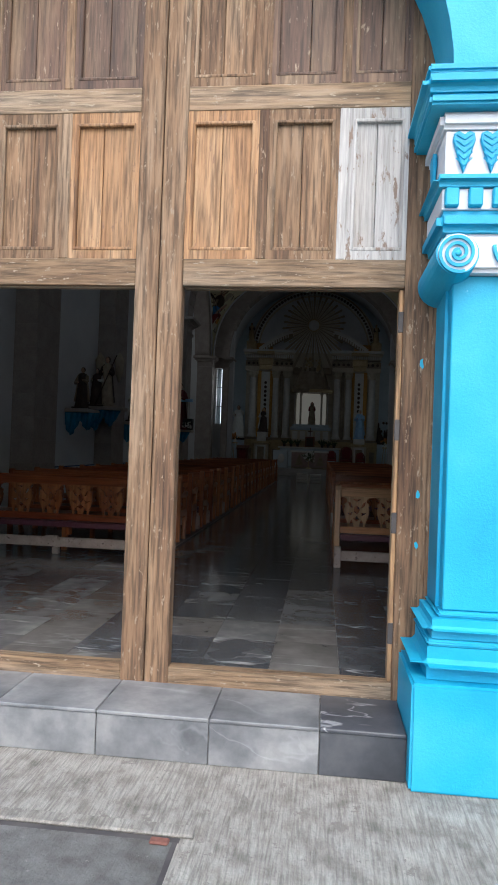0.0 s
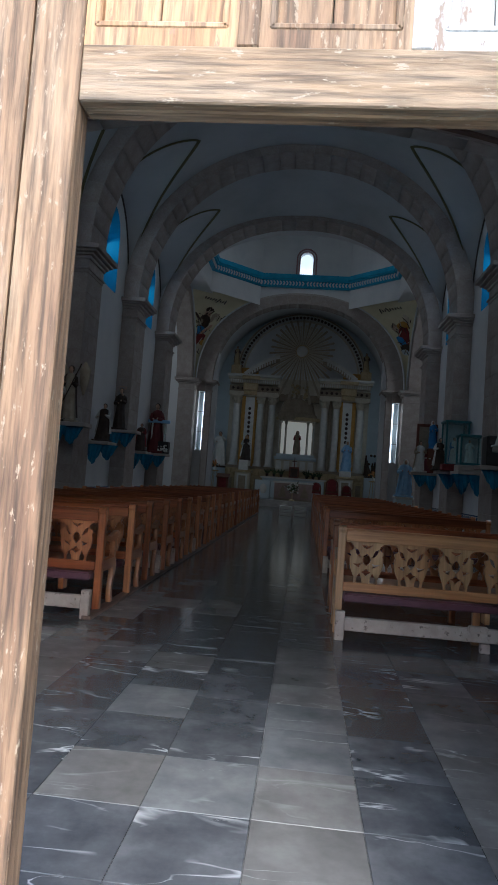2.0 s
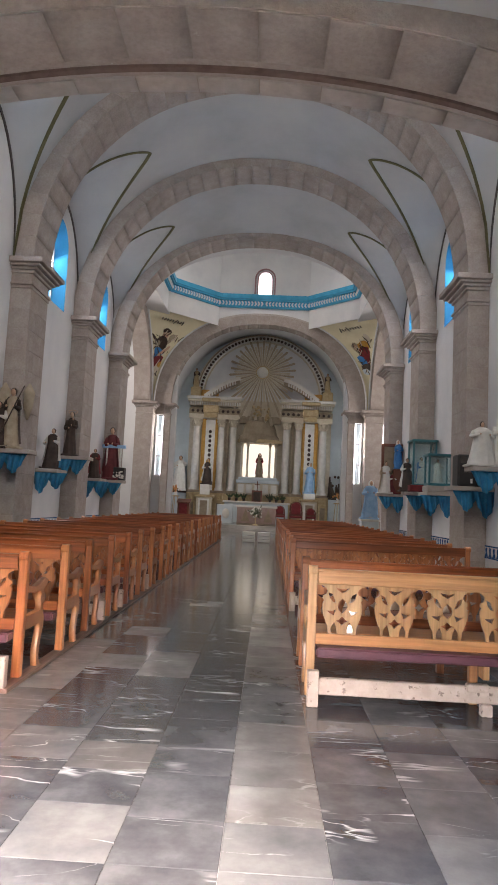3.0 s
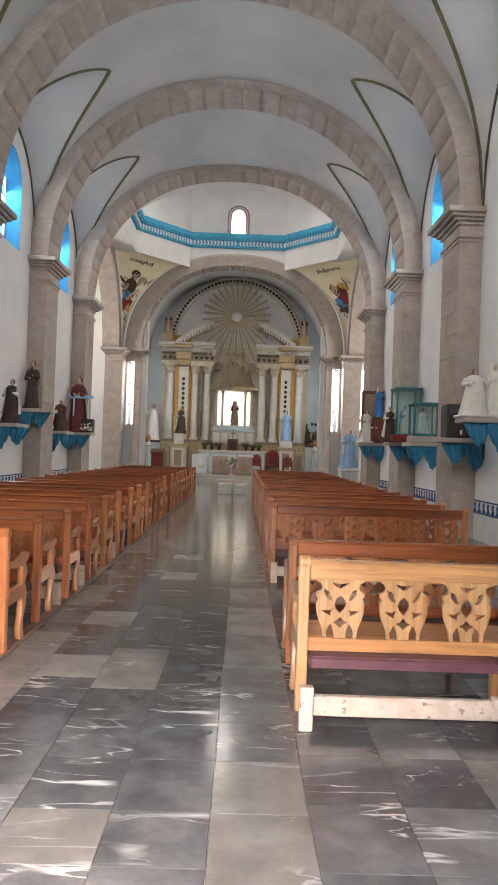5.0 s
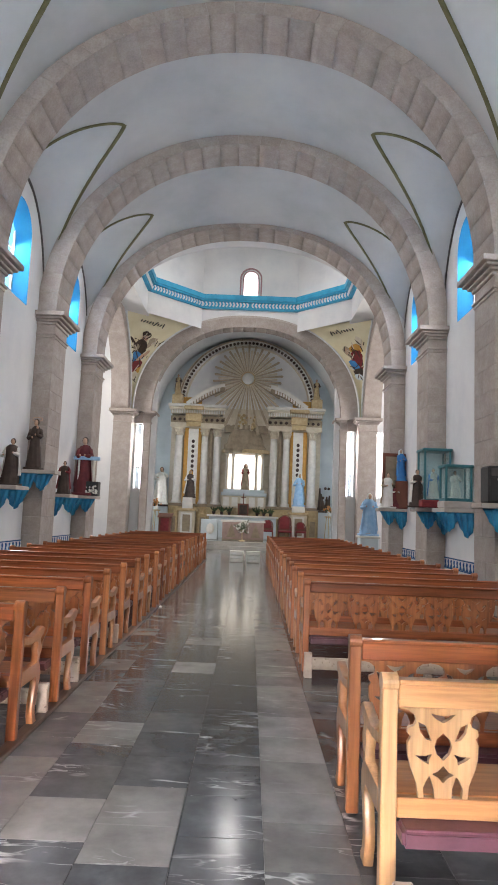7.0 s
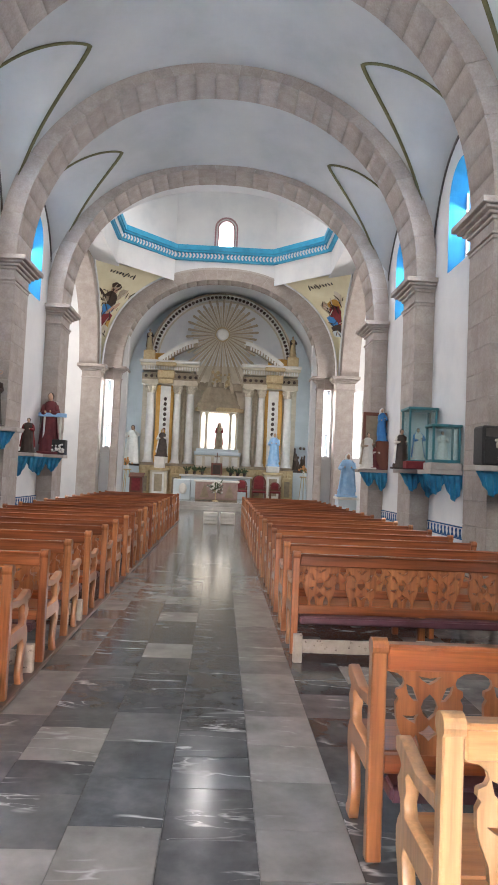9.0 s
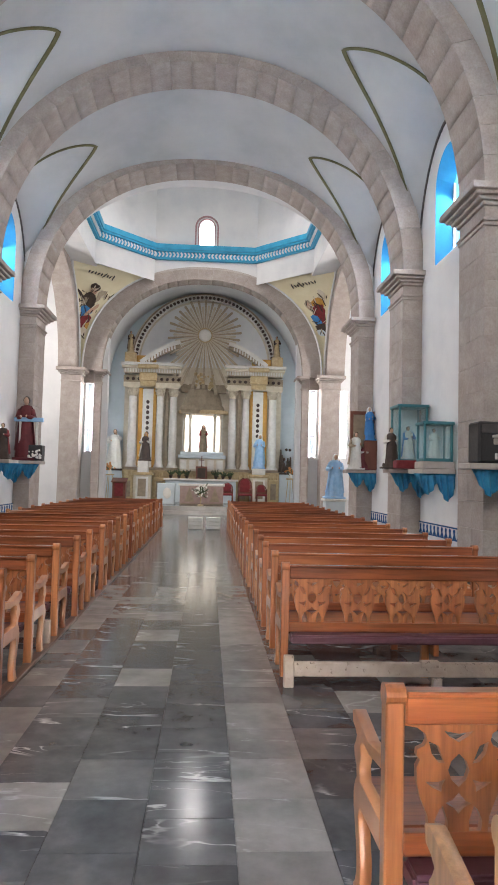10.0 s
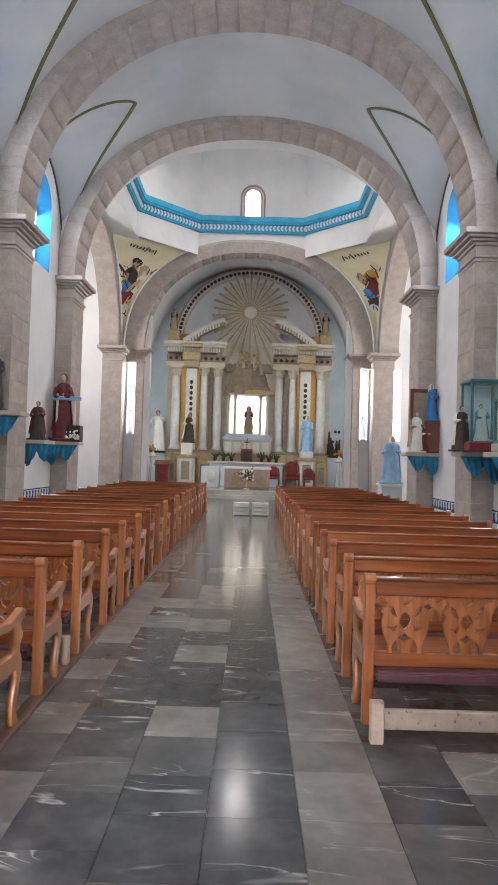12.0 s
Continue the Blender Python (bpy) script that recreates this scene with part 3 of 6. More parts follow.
# side windows: blue splayed reveals, iron frame, daylight
def side_window(s, yc, k):
    w = structure(new("window_%d" % k), "round-headed nave window in a bright blue splayed reveal", "window")
    a, b = arched(yc, 0.678, 6.152, 7.75), arched(yc, 0.48, 6.42, 7.65)
    t = bmesh.new()
    va = [t.verts.new((s * 4.996, y, z)) for y, z in a]
    vb = [t.verts.new((s * 5.32, y, z)) for y, z in b]
    vo = [t.verts.new((s * 5.69, y, z)) for y, z in b]
    for i in range(len(a)):
        j = (i + 1) % len(a)
        t.faces.new((va[i], va[j], vb[j], vb[i])), t.faces.new((vb[i], vb[j], vo[j], vo[i]))
    bmesh.ops.recalc_face_normals(t, faces=t.faces[:])
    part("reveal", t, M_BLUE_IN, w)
    fr = bmesh.new()
    for y in (yc - 0.46, yc, yc + 0.46):
        box(s * 5.32 - 0.02, s * 5.32 + 0.02, y - 0.022, y + 0.022, 6.42, 8.1, 0.0, fr)
    for z in (6.44, 6.95, 7.4):
        box(s * 5.32 - 0.015, s * 5.32 + 0.015, yc - 0.48, yc + 0.48, z - 0.018, z + 0.018, 0.0, fr)
    part("window_frame", fr, M_FRAME, w)
    part("backdrop", box(s * 5.66 - 0.01, s * 5.66 + 0.01, yc - 0.66, yc + 0.66, 6.2, 8.4), M_BACK, w)
    return w


for i, yc in enumerate(SIDE):
    side_window(-1, yc, 2 * i + 1), side_window(1, yc, 2 * i + 2)
for s in (-1, 1):
    for u0, u1 in SLITS[:1 if s < 0 else 2]:
        w = structure(new("window_tall"), "tall narrow window full of white daylight beside the crossing pier", "window")
        part("backdrop", box(*sorted((s * (u0 - 0.05), s * (u1 + 0.05))), EAST + 0.90, EAST + 0.92, 2.5, 5.8), M_BACK, w)
        fr = bmesh.new()
        for z in (2.62, 3.6, 4.65, 5.68):
            box(*sorted((s * u0, s * u1)), EAST + 0.6, EAST + 0.63, z - 0.018, z + 0.018, 0, fr)
        part("window_frame", fr, M_FRAME, w)

# chancel arch and crossing
east_arch = stone_arch("chancel_arch", EAST, "grey stone chancel arch on square piers", **CHANCEL_ARCH)


def ring_pts(r, c=0.0, z=SPRING, lo=0, hi=180, k=40):
    return [(c + r * math.cos(radians(lo + (hi - lo) * i / k)), z + r * math.sin(radians(lo + (hi - lo) * i / k))) for i in range(k + 1)]


# wall over the chancel arch, and the chancel's own vault
lp = [(6.1, SPRING), (6.1, 11.75), (-6.1, 11.75), (-6.1, SPRING)] + [bow(5.2, 4.66, 2.2, 1 - i / 40) for i in range(41)]
structure(link("wall_over_arch", plate([lp], 0.4, m=at_y(EAST + 0.42)), M_PLASTER), "white plastered wall over the chancel arch", "wall")
structure(link("ceiling_chancel", grid_mesh(lambda u, v: (bow(5.02, 5.05, 2.1, v)[0], EAST + 0.6 + 5.6 * u, bow(5.02, 5.05, 2.1, v)[1]), 2, 40), M_PLASTER, smooth=True),
          "white plastered barrel vault over the altar", "ceiling")
# arches to the transepts, seen edge on
for s in (-1, 1):
    c = MID_Y
    ro, ri = 4.58, 4.05
    lp2 = [(c + ro, SPRING)] + [(c + ri, SPRING)] + ring_pts(ri, c)[1:] + [(c - ro, SPRING)] + ring_pts(ro, c)[::-1][1:-1]
    structure(link("transept_arch", plate([lp2], 0.8, m=at_x(5.5 if s > 0 else -6.3)), M_STONE), "dressed stone arch to the transept", "arch")
    lp3 = [(c + 4.6, SPRING), (c + 4.6, 11.6), (c - 4.6, 11.6), (c - 4.6, SPRING)] + ring_pts(4.55, c)[::-1]
    structure(link("wall_over_transept", plate([lp3], 0.5, m=at_x(5.56 if s > 0 else -6.06)), M_PLASTER), "white plastered wall over the transept arch", "wall")
    pier = structure(link("transept_pier", box(*sorted((s * 5.3, s * 6.15)), EAST - 0.45, EAST + 0.36, 0, SPRING - 0.3, 0.01), M_STONE), "square dressed stone crossing pier", "pier")
    cap = bmesh.new()
    for d, za, zb in ((0.02, -0.62, -0.56), (0.05, -0.30, -0.22), (0.12, -0.22, -0.14), (0.2, -0.14, 0.0)):
        box(*sorted((s * (5.28 - d), s * (6.15 + d))), EAST - 0.45 - d, EAST + 0.36, SPRING + za, SPRING + zb, 0.012, cap)
    part("capital", cap, M_STONE, pier)
    structure(link("wall_shoulder", box(*sorted((s * 4.82, s * 5.3)), EAST + 0.3, EAST + 0.368, 5.7, SPRING + 0.2), M_STONE), "stone lintel over the tall window", "wall")


def octagon(z, a, b=OCT):
    """Corners of the crossing's octagon: half width a, half side b."""
    c = MID_Y
    return [Vector(p) for p in ((b, c + a, z), (-b, c + a, z), (-a, c + b, z), (-a, c - b, z), (-b, c - a, z), (b, c - a, z), (a, c - b, z), (a, c + b, z))]


A_OCT = EAST - 0.02 - MID_Y


def oct_wall(name, z0, z1, a, mat, label, b=OCT, skip=()):
    t = bmesh.new()
    lo, hi = octagon(z0, a, b), octagon(z1, a, b)
    for i in range(8):
        if i in skip:
            continue
        j = (i + 1) % 8
        t.faces.new([t.verts.new(p) for p in (lo[i], lo[j], hi[j], hi[i])])
    return structure(link(name, t, mat), label, "wall")


oct_wall("wall_octagon", 10.35, 12.0, A_OCT - 0.001, M_PLASTER, "white plastered octagon below the dome", skip=(0, 3, 4, 5))
# drum takes the paler plaster copy so that it looks brighter lit
drum = oct_wall("wall_drum", 11.9, 17.4, A_OCT - 0.05, M_PLASTER, "white plastered octagonal drum of the dome", skip=(0,))
part("pierced_side", plate([[(-OCT, 11.9), (OCT, 11.9), (OCT, 17.4), (-OCT, 17.4)], arched(0.0, 0.33, 12.02, 12.88)], 0.35, m=at_y(EAST + 0.28)), M_PLASTER, drum)
t = bmesh.new()
top = octagon(17.4, A_OCT - 0.05)
apex = Vector((0, MID_Y, 18.6))
prev = top
for q in range(1, 7):
    f = q / 6
    cur = [MID + (p - MID) * math.cos(f * math.pi / 2) + Vector((0, 0, 1.2 * math.sin(f * math.pi / 2))) for p in top for MID in (Vector((0, MID_Y, 17.4)),)]
    for i in range(8):
        j = (i + 1) % 8
        t.faces.new([t.verts.new(p) for p in (prev[i], prev[j], cur[j], cur[i])])
    prev = cur
structure(link("ceiling_dome", t, M_VAULT), "white plastered octagonal dome", "ceiling")
# cornice with its blue band and rope moulding
cor = structure(new("cornice"), "blue painted cornice with a white and blue rope moulding round the octagon", "cornice")
oc = octagon(0, A_OCT - 0.06)
for i in (7, 0, 1, 2, 6):
    a, b = oc[i], oc[(i + 1) % 8]
    d = (b - a).normalized()
    L_ = (b - a).length
    inward = Vector((d.y, -d.x, 0))
    if inward.dot(Vector((0, MID_Y, 0)) - a) < 0:
        inward = -inward
    rot = Matrix((( d.x, inward.x, 0, a.x), (d.y, inward.y, 0, a.y), (0, 0, 1, 0), (0, 0, 0, 1)))
    bb = bmesh.new()
    for y1_, z0_, z1_ in ((0.30, 11.72, 11.95), (0.24, 11.64, 11.72), (0.08, 11.33, 11.39)):
        box(-0.1, L_ + 0.1, -0.1, y1_, z0_, z1_, 0.0, bb)
    part("blue_band", bb, M_BLUE, cor).matrix_basis = rot
    part("rope_ground", box(-0.1, L_ + 0.1, -0.1, 0.12, 11.39, 11.64), M_BLUE, cor).matrix_basis = rot
    ropes = bmesh.new()
    k = int(L_ / 0.16)
    for q in range(k):
        xq = (q + 0.5) * L_ / k
        sgn = 1 if i == 0 and xq < L_ / 2 else -1
        sgn = {0: sgn, 1: -1, 2: -1, 7: 1, 6: 1}.get(i, 1)
        tb = box(-0.034, 0.034, 0.12, 0.15, -0.13, 0.0, 0)
        merge(tb, ropes, Matrix.Translation((xq, 0, 11.515)) @ pose(0, 0, 0, 0, 35 * sgn, 0))
        tb = box(-0.034, 0.034, 0.12, 0.15, 0.0, 0.13, 0)
        merge(tb, ropes, Matrix.Translation((xq, 0, 11.515)) @ pose(0, 0, 0, 0, -35 * sgn, 0))
    o = part("rope_moulding", ropes, M_WHITE, cor)
    o.matrix_basis = rot
w = structure(new("window_drum"), "small round-headed dome window with rose painted frame", "window")
part("backdrop", box(-0.6, 0.6, EAST + 0.4, EAST + 0.42, 11.9, 13.4), M_BACK_D, w)
for half, wd, zs in ((0.50, 0.07, 12.88), (0.37, 0.055, 12.88)):
    pts = [(p, EAST - 0.09, q) for p, q in arched(0.0, half, 11.97, zs)[1:]] + [(-half, EAST - 0.09, 11.97)]
    part("window_frame", sweep(pts, wd, 0.05, up=(0, -1, 0)), M_PINK, w)


# wall over the last nave arch, closing the crossing towards the nave
lp = [(5.6, SPRING), (5.6, 19), (-5.6, 19), (-5.6, SPRING)] + [bow(5.0, 4.43, 2.2, 1 - i / 40) for i in range(41)]
structure(link("wall_crossing_west", plate([lp], 1.66, m=at_y(27.19)), M_PLASTER), "white plastered wall over the last nave arch", "wall")
for s in (-1, 1):
    structure(link("wall_ledge", box(*sorted((s * 4.575, s * 5.61)), MID_Y - 4.5, MID_Y + 3.0, 10.40, 11.5), M_PLASTER), "white plastered ledge beside the octagon", "wall")
# unseen slabs and walls added to keep sky light from leaking in
structure(link("ceiling_roof", box(-11.4, 11.4, 26.4, EAST + 1.2, 18.7, 18.9), M_VAULT), "unseen slab added over the crossing to block the sky", "ceiling")
for s in (-1, 1):
    structure(link("wall_upper_side", box(*sorted((s * 5.3, s * 5.6)), 26.4, EAST + 1.2, 11.3, 18.9), M_VAULT), "unseen wall added beside the dome to block the sky", "wall")
structure(link("wall_upper_east", box(-5.6, 5.6, EAST + 0.9, EAST + 1.2, 13.6, 18.9), M_VAULT), "unseen wall added behind the dome to block the sky", "wall")
for s in (-1, 1):
    structure(link("wall_upper_east", box(*sorted((s * 0.75, s * 6.1)), EAST + 0.9, EAST + 1.2, 11.7, 13.598), M_VAULT), "unseen wall added behind the dome to block the sky", "wall")
structure(link("ceiling_roof_nave", box(-5.7, 5.7, DOOR_Y + 0.71, 25.52, 11.62, 11.8), M_VAULT), "unseen slab added over the nave to block the sky", "ceiling")
structure(link("ceiling_roof_chancel", box(-5.6, 5.6, EAST + 1.22, 42.5, 12.62, 12.8), M_VAULT), "unseen slab added over the chancel to block the sky", "ceiling")
# pendentives
def pend_point(sx, sy, u, v):
    """A point of the pendentive: u from the chancel arch to the transept arch, v upwards."""
    z = SPRING + (10.5 - SPRING) * v
    p = Vector((sx * (bow_x(5.34, 4.75, 2.2, z) + 0.01), MID_Y + sy * (A_OCT - 0.06), z))
    a = math.sqrt(max(0.0, 4.58 ** 2 - (z - SPRING) ** 2))
    q = Vector((sx * 5.48, MID_Y + sy * max(OCT, a), z))
    bulge = 0.13 * math.sin(math.pi * u) * (1 - v) * v * 4
    return p.lerp(q, u) + Vector((sx, sy, 0)) * bulge


def pendentive(sx, sy):
    return grid_mesh(lambda u, v: pend_point(sx, sy, u, v), 12, 28)


for sx in (-1, 1):
    p = structure(link("pendentive_%d" % (1 if sx < 0 else 2), pendentive(sx, 1), M_CREAM, smooth=True),
                  "cream painted pendentive under the dome with a painted figure", "wall")
    for u in (0.0, 1.0):
        pts = [pend_point(sx, 1, u, 0.01 + 0.98 * k / 30) + Vector((-sx * 0.02, -0.03, 0)) for k in range(31)]
        part("white_edge", sweep(pts, 0.07, 0.05, up=(-sx, -1, 0)), M_WHITE, p, "white plaster edge moulding")

# front wall of the church round the great door, and the loft
DOOR_HOLE = [(-1.62, -0.25), (1.33, -0.25)] + [(-0.145 + 1.475 * math.cos(math.pi * i / 24), 3.1 + 1.475 * math.sin(math.pi * i / 24)) for i in range(25)]
structure(link("wall_front", plate([[(-6, -0.3), (-1.62, -0.3), (-1.62, 3.1)] + DOOR_HOLE[2:-1][::-1] + [(1.33, -0.3), (6, -0.3), (6, 12), (-6, 12)]], 0.5,
                                   m=at_y(DOOR_Y + 0.2)), M_FACADE),
          "bright blue painted church front with a round-arched doorway", "wall")


def loft_z(x):
    return 4.22 - 2.4 * (1 - math.sqrt(max(0, 1 - (x / 4.3) ** 2)))


xs = [-4.28 + 8.56 * i / 40 for i in range(41)]
lp = [(x, loft_z(x)) for x in xs] + [(5.0, 1.9), (5.0, 5.0), (-5.0, 5.0), (-5.0, 1.9)]
loft_arch = structure(link("loft_arch", plate([lp], 0.80, m=at_y(7.75)), M_STONE), "low stone arch carrying the organ loft", "arch")
for k in range(2, 38, 2):
    seg = xs[k:k + 3]
    g_ = 0.004
    pl_ = [(seg[0] + g_, loft_z(seg[0]) - 0.012), (seg[1], loft_z(seg[1]) - 0.012), (seg[2] - g_, loft_z(seg[2]) - 0.012), (seg[2] - g_, loft_z(seg[2]) + 0.2), (seg[0] + g_, loft_z(seg[0]) + 0.2)]
    part("soffit_stone", plate([pl_], 0.44, m=at_y(7.40)), M_STONE, loft_arch)
    part("lip_stone", plate([pl_], 0.16, m=at_y(7.752)), M_MORTAR, loft_arch)
part("brown_band", sweep([(x, 7.50, loft_z(x) - 0.006) for x in xs], 0.05, 0.03), M_BAND, loft_arch, "brown painted band on the arch soffit")
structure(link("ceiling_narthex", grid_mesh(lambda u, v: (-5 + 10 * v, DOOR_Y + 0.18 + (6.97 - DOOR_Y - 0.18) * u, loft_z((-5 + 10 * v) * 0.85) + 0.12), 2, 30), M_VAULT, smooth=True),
          "white plastered vault under the organ loft", "ceiling")


# ---------------------------------------------------------------- the great door
def raised_panel(x0, x1, z0, z1, y, parent, mat):
    """A boarded panel sunk in its frame, with a moulded border; one or two boards."""
    rng = random.Random(int((x0 * 91 + z0 * 37) * 100))
    w = x1 - x0
    cuts = [x0, x0 + w * rng.uniform(0.45, 0.62), x1]
    for a, b in zip(cuts, cuts[1:]):
        part("panel_board", box(a + 0.0015, b - 0.0015, y + 0.016, y + 0.04, z0, z1, 0.003), mat, parent)
    e = bmesh.new()
    for bx in ((x0 - 0.004, x0 + 0.016, z0, z1), (x1 - 0.016, x1 + 0.004, z0, z1), (x0, x1, z0 - 0.004, z0 + 0.016), (x0, x1, z1 - 0.016, z1 + 0.004)):
        box(bx[0], bx[1], y - 0.008, y + 0.02, bx[2], bx[3], 0.005, e)
    part("panel_moulding", e, mat, parent)


door = structure(new("door_1"), "weathered brown wooden church door with carved panels and two open wicket doorways", "door")
Y0, Y1 = DOOR_Y - 0.03, DOOR_Y + 0.05
for s in (-1, 1):
    # one leaf, mirrored about the meeting line at x = -0.155
    def X(a):
        return -0.155 + s * a

    def bar(name, a0, a1, z0, z1, mat, proud=0.0, nm=0.004):
        x0, x1 = sorted((X(a0), X(a1)))
        return part(name, box(x0, x1, Y0 - proud, Y1, z0, z1, nm), mat, door)
    bar("meeting_stile", 0.003, 0.132, -0.01, 4.8, M_DOOR, 0.006)
    bar("hanging_stile", 1.322, 1.47, -0.01, 4.8, M_DOOR)
    bar("bottom_rail", 0.133, 1.321, -0.012, 0.082, M_DOOR_H, 0.004)
    for z0, z1 in ((2.15, 2.30), (3.11, 3.245), (4.1, 4.23)):
        bar("rail", 0.133, 1.321, z0, z1, M_DOOR_H, 0.002)
    # the cover strip under the lock rail and the orange hinge post of the wicket
    bar("wicket_stop", 0.14, 1.31, 2.145, 2.156, M_DOOR_H, -0.03)
    x0, x1 = sorted((X(1.298), X(1.3215)))
    part("wicket_post", box(x0, x1, Y0 + 0.02, Y1 + 0.02, 0.083, 2.145, 0.003), M_DOOR_ORANGE, door, "orange varnished post with iron hinges")
    for z in (0.28, 0.86, 1.35, 1.92):
        part("hinge", box(x0 - 0.003, x1 + 0.003, Y0 + 0.016, Y0 + 0.03, z, z + 0.11, 0.003), M_DARK_LINE, door)
    cols = (0.133, 0.525, 0.58, 0.955, 1.005, 1.321)
    for z0, z1 in ((2.30, 3.11), (3.245, 4.1)):
        for k in range(3):
            a0, a1 = cols[2 * k], cols[2 * k + 1]
            pale = s > 0 and k == 2 and z0 < 3
            mat = M_DOOR_GREY if pale else M_DOOR_DARK if z0 > 3 and (k + s) % 3 != 1 else M_DOOR_ORANGE if k == 0 and z0 < 3 else M_DOOR
            x0, x1 = sorted((X(a0), X(a1)))
            m_ = 0.025
            raised_panel(x0 + m_, x1 - m_, z0 + 0.05, z1 - 0.06, Y0 + 0.008, door, mat)
            part("panel_surround", plate([[(x0, z0), (x1, z0), (x1, z1), (x0, z1)], [(x0 + m_, z0 + 0.05), (x1 - m_, z0 + 0.05), (x1 - m_, z1 - 0.06), (x0 + m_, z1 - 0.06)]],
                                         0.05, m=at_y(Y0 + 0.053)), mat, door)
        for k in range(2):
            bar("muntin", cols[2 * k + 1], cols[2 * k + 2], z0, z1, M_DOOR_GREY if s > 0 and k == 1 and z0 < 3 else M_DOOR, 0.003)
rng = random.Random(4)
for z, r in ((1.755, 0.022), (1.07, 0.02), (0.81, 0.016)):
    pts = [(1.268 + rng.uniform(-0.004, 0.004) + r * rng.uniform(0.35, 0.8) * math.cos(k * 0.7), z + r * rng.uniform(0.8, 1.5) * math.sin(k * 0.7)) for k in range(9)]
    part("paint_fleck", plate([pts], 0.002, m=at_y(Y0 + 0.0005)), M_FACADE, door, "splash of blue facade paint")
structure(link("door_frame", box(1.312, 1.335, DOOR_Y - 0.05, DOOR_Y + 0.2, -0.02, 4.6, 0.003), M_DOOR), "weathered brown wooden door frame", "door frame")

# ---------------------------------------------------------------- the blue pilaster beside the door
PX, PY = 1.30, 3.60            # left edge and front of the shaft
pil = structure(new("pilaster"), "bright blue painted ionic pilaster with white ornaments", "pilaster")


def member(name, out, z0, z1, mat, bev=0.0, label="", parent=pil, x_right=2.35):
    return part(name, box(PX - out, x_right + out, PY - out, DOOR_Y + 0.0, z0, z1, bev, seg=5 if bev > 0.025 else 2 if bev > 0.009 else 1), mat, parent, label)


member("plinth", 0.10, -0.222, 0.26, M_FACADE, 0.012)
member("torus", 0.10, 0.262, 0.41, M_FACADE, 0.072)
member("fillet", 0.03, 0.412, 0.44, M_FACADE, 0.01)
member("torus", 0.05, 0.442, 0.532, M_FACADE, 0.044)
member("fillet", -0.02, 0.534, 0.56, M_FACADE, 0.01)
member("shaft", -0.045, 0.562, 2.12, M_FACADE, 0.006)
# capital: volute rolls, egg course, dentils, palmette frieze and cornice
member("egg_course", 0.02, 2.122, 2.30, M_WHITE, 0.02)
for i in range(3):
    part("egg", ball(0.045, (PX + 0.27 + 0.15 * i, PY - 0.03, 2.22), seg=12, scale=(0.9, 0.5, 1.3)), M_WHITE, pil)
    pts = [(PX + 0.27 + 0.15 * i + 0.062 * math.cos(math.pi + math.pi * k / 12), PY - 0.032, 2.24 + 0.09 * math.sin(math.pi + math.pi * k / 12)) for k in range(13)]
    part("egg_border", sweep(pts, 0.014, 0.02, up=(0, -1, 0)), M_FACADE, pil)
roll = rod((PX + 0.04, PY - 0.07, 2.19), (PX + 0.04, DOOR_Y - 0.05, 2.15), 0.095, 0.11, seg=24)
part("volute_roll", roll, M_FACADE, pil, smooth=False)
part("volute_face", rod((PX + 0.04, PY - 0.078, 2.19), (PX + 0.04, PY - 0.07, 2.19), 0.088, 0.088, seg=24), M_WHITE, pil)
sp = []
for k in range(60):
    a = k / 59 * 5.2 * math.pi
    r = 0.088 * (1 - k / 59 * 0.86)
    sp.append((PX + 0.04 + r * math.cos(a + 1.2), PY - 0.084, 2.19 - r * math.sin(a + 1.2)))
part("volute_spiral", sweep(sp, 0.014, 0.016, up=(0, -1, 0)), M_FACADE, pil)
part("volute_eye", ball(0.017, (PX + 0.04, PY - 0.08, 2.19), seg=10), M_FACADE, pil)
member("band", 0.05, 2.302, 2.40, M_FACADE, 0.03)
member("dentil_ground", 0.03, 2.402, 2.50, M_WHITE, 0.004)
for i in range(9):
    x = PX - 0.02 + i * 0.105
    part("dentil", box(x, x + 0.062, PY - 0.062, PY - 0.02, 2.41, 2.495, 0.006), M_FACADE, pil)
member("band", 0.075, 2.502, 2.56, M_FACADE, 0.028)
member("frieze", 0.02, 2.562, 2.77, M_WHITE, 0.004)
leaf = [(0.0, -0.10), (0.028, -0.02), (0.05, 0.05), (0.046, 0.082), (0.024, 0.094), (0.0, 0.078), (-0.024, 0.094), (-0.046, 0.082), (-0.05, 0.05), (-0.028, -0.02)]
for i in range(8):
    cx = PX + 0.06 + i * 0.122
    lf = plate([[(cx + u, 2.668 + v) for u, v in leaf]], 0.022, 0.004, m=at_y(PY - 0.018))
    for k in range(5):
        for q in (-1, 1):
            rod((cx, PY - 0.042, 2.60 + 0.03 * k), (cx + q * 0.036, PY - 0.042, 2.635 + 0.027 * k), 0.0035, 0.003, lf, 5)
    part("palmette", lf, M_BLUE, pil, "blue heart-shaped palmette")
lf = plate([[(DOOR_Y - 0.22 + u, 2.668 + v) for u, v in leaf]], 0.02, 0.004, m=at_x(PX - 0.045))
part("palmette", lf, M_BLUE, pil)
member("cavetto", 0.05, 2.772, 2.85, M_WHITE, 0.02)
member("cornice", 0.11, 2.852, 2.90, M_FACADE, 0.012)
member("cornice", 0.145, 2.902, 2.99, M_FACADE, 0.035)
member("cornice", 0.12, 2.992, 3.03, M_FACADE, 0.01)
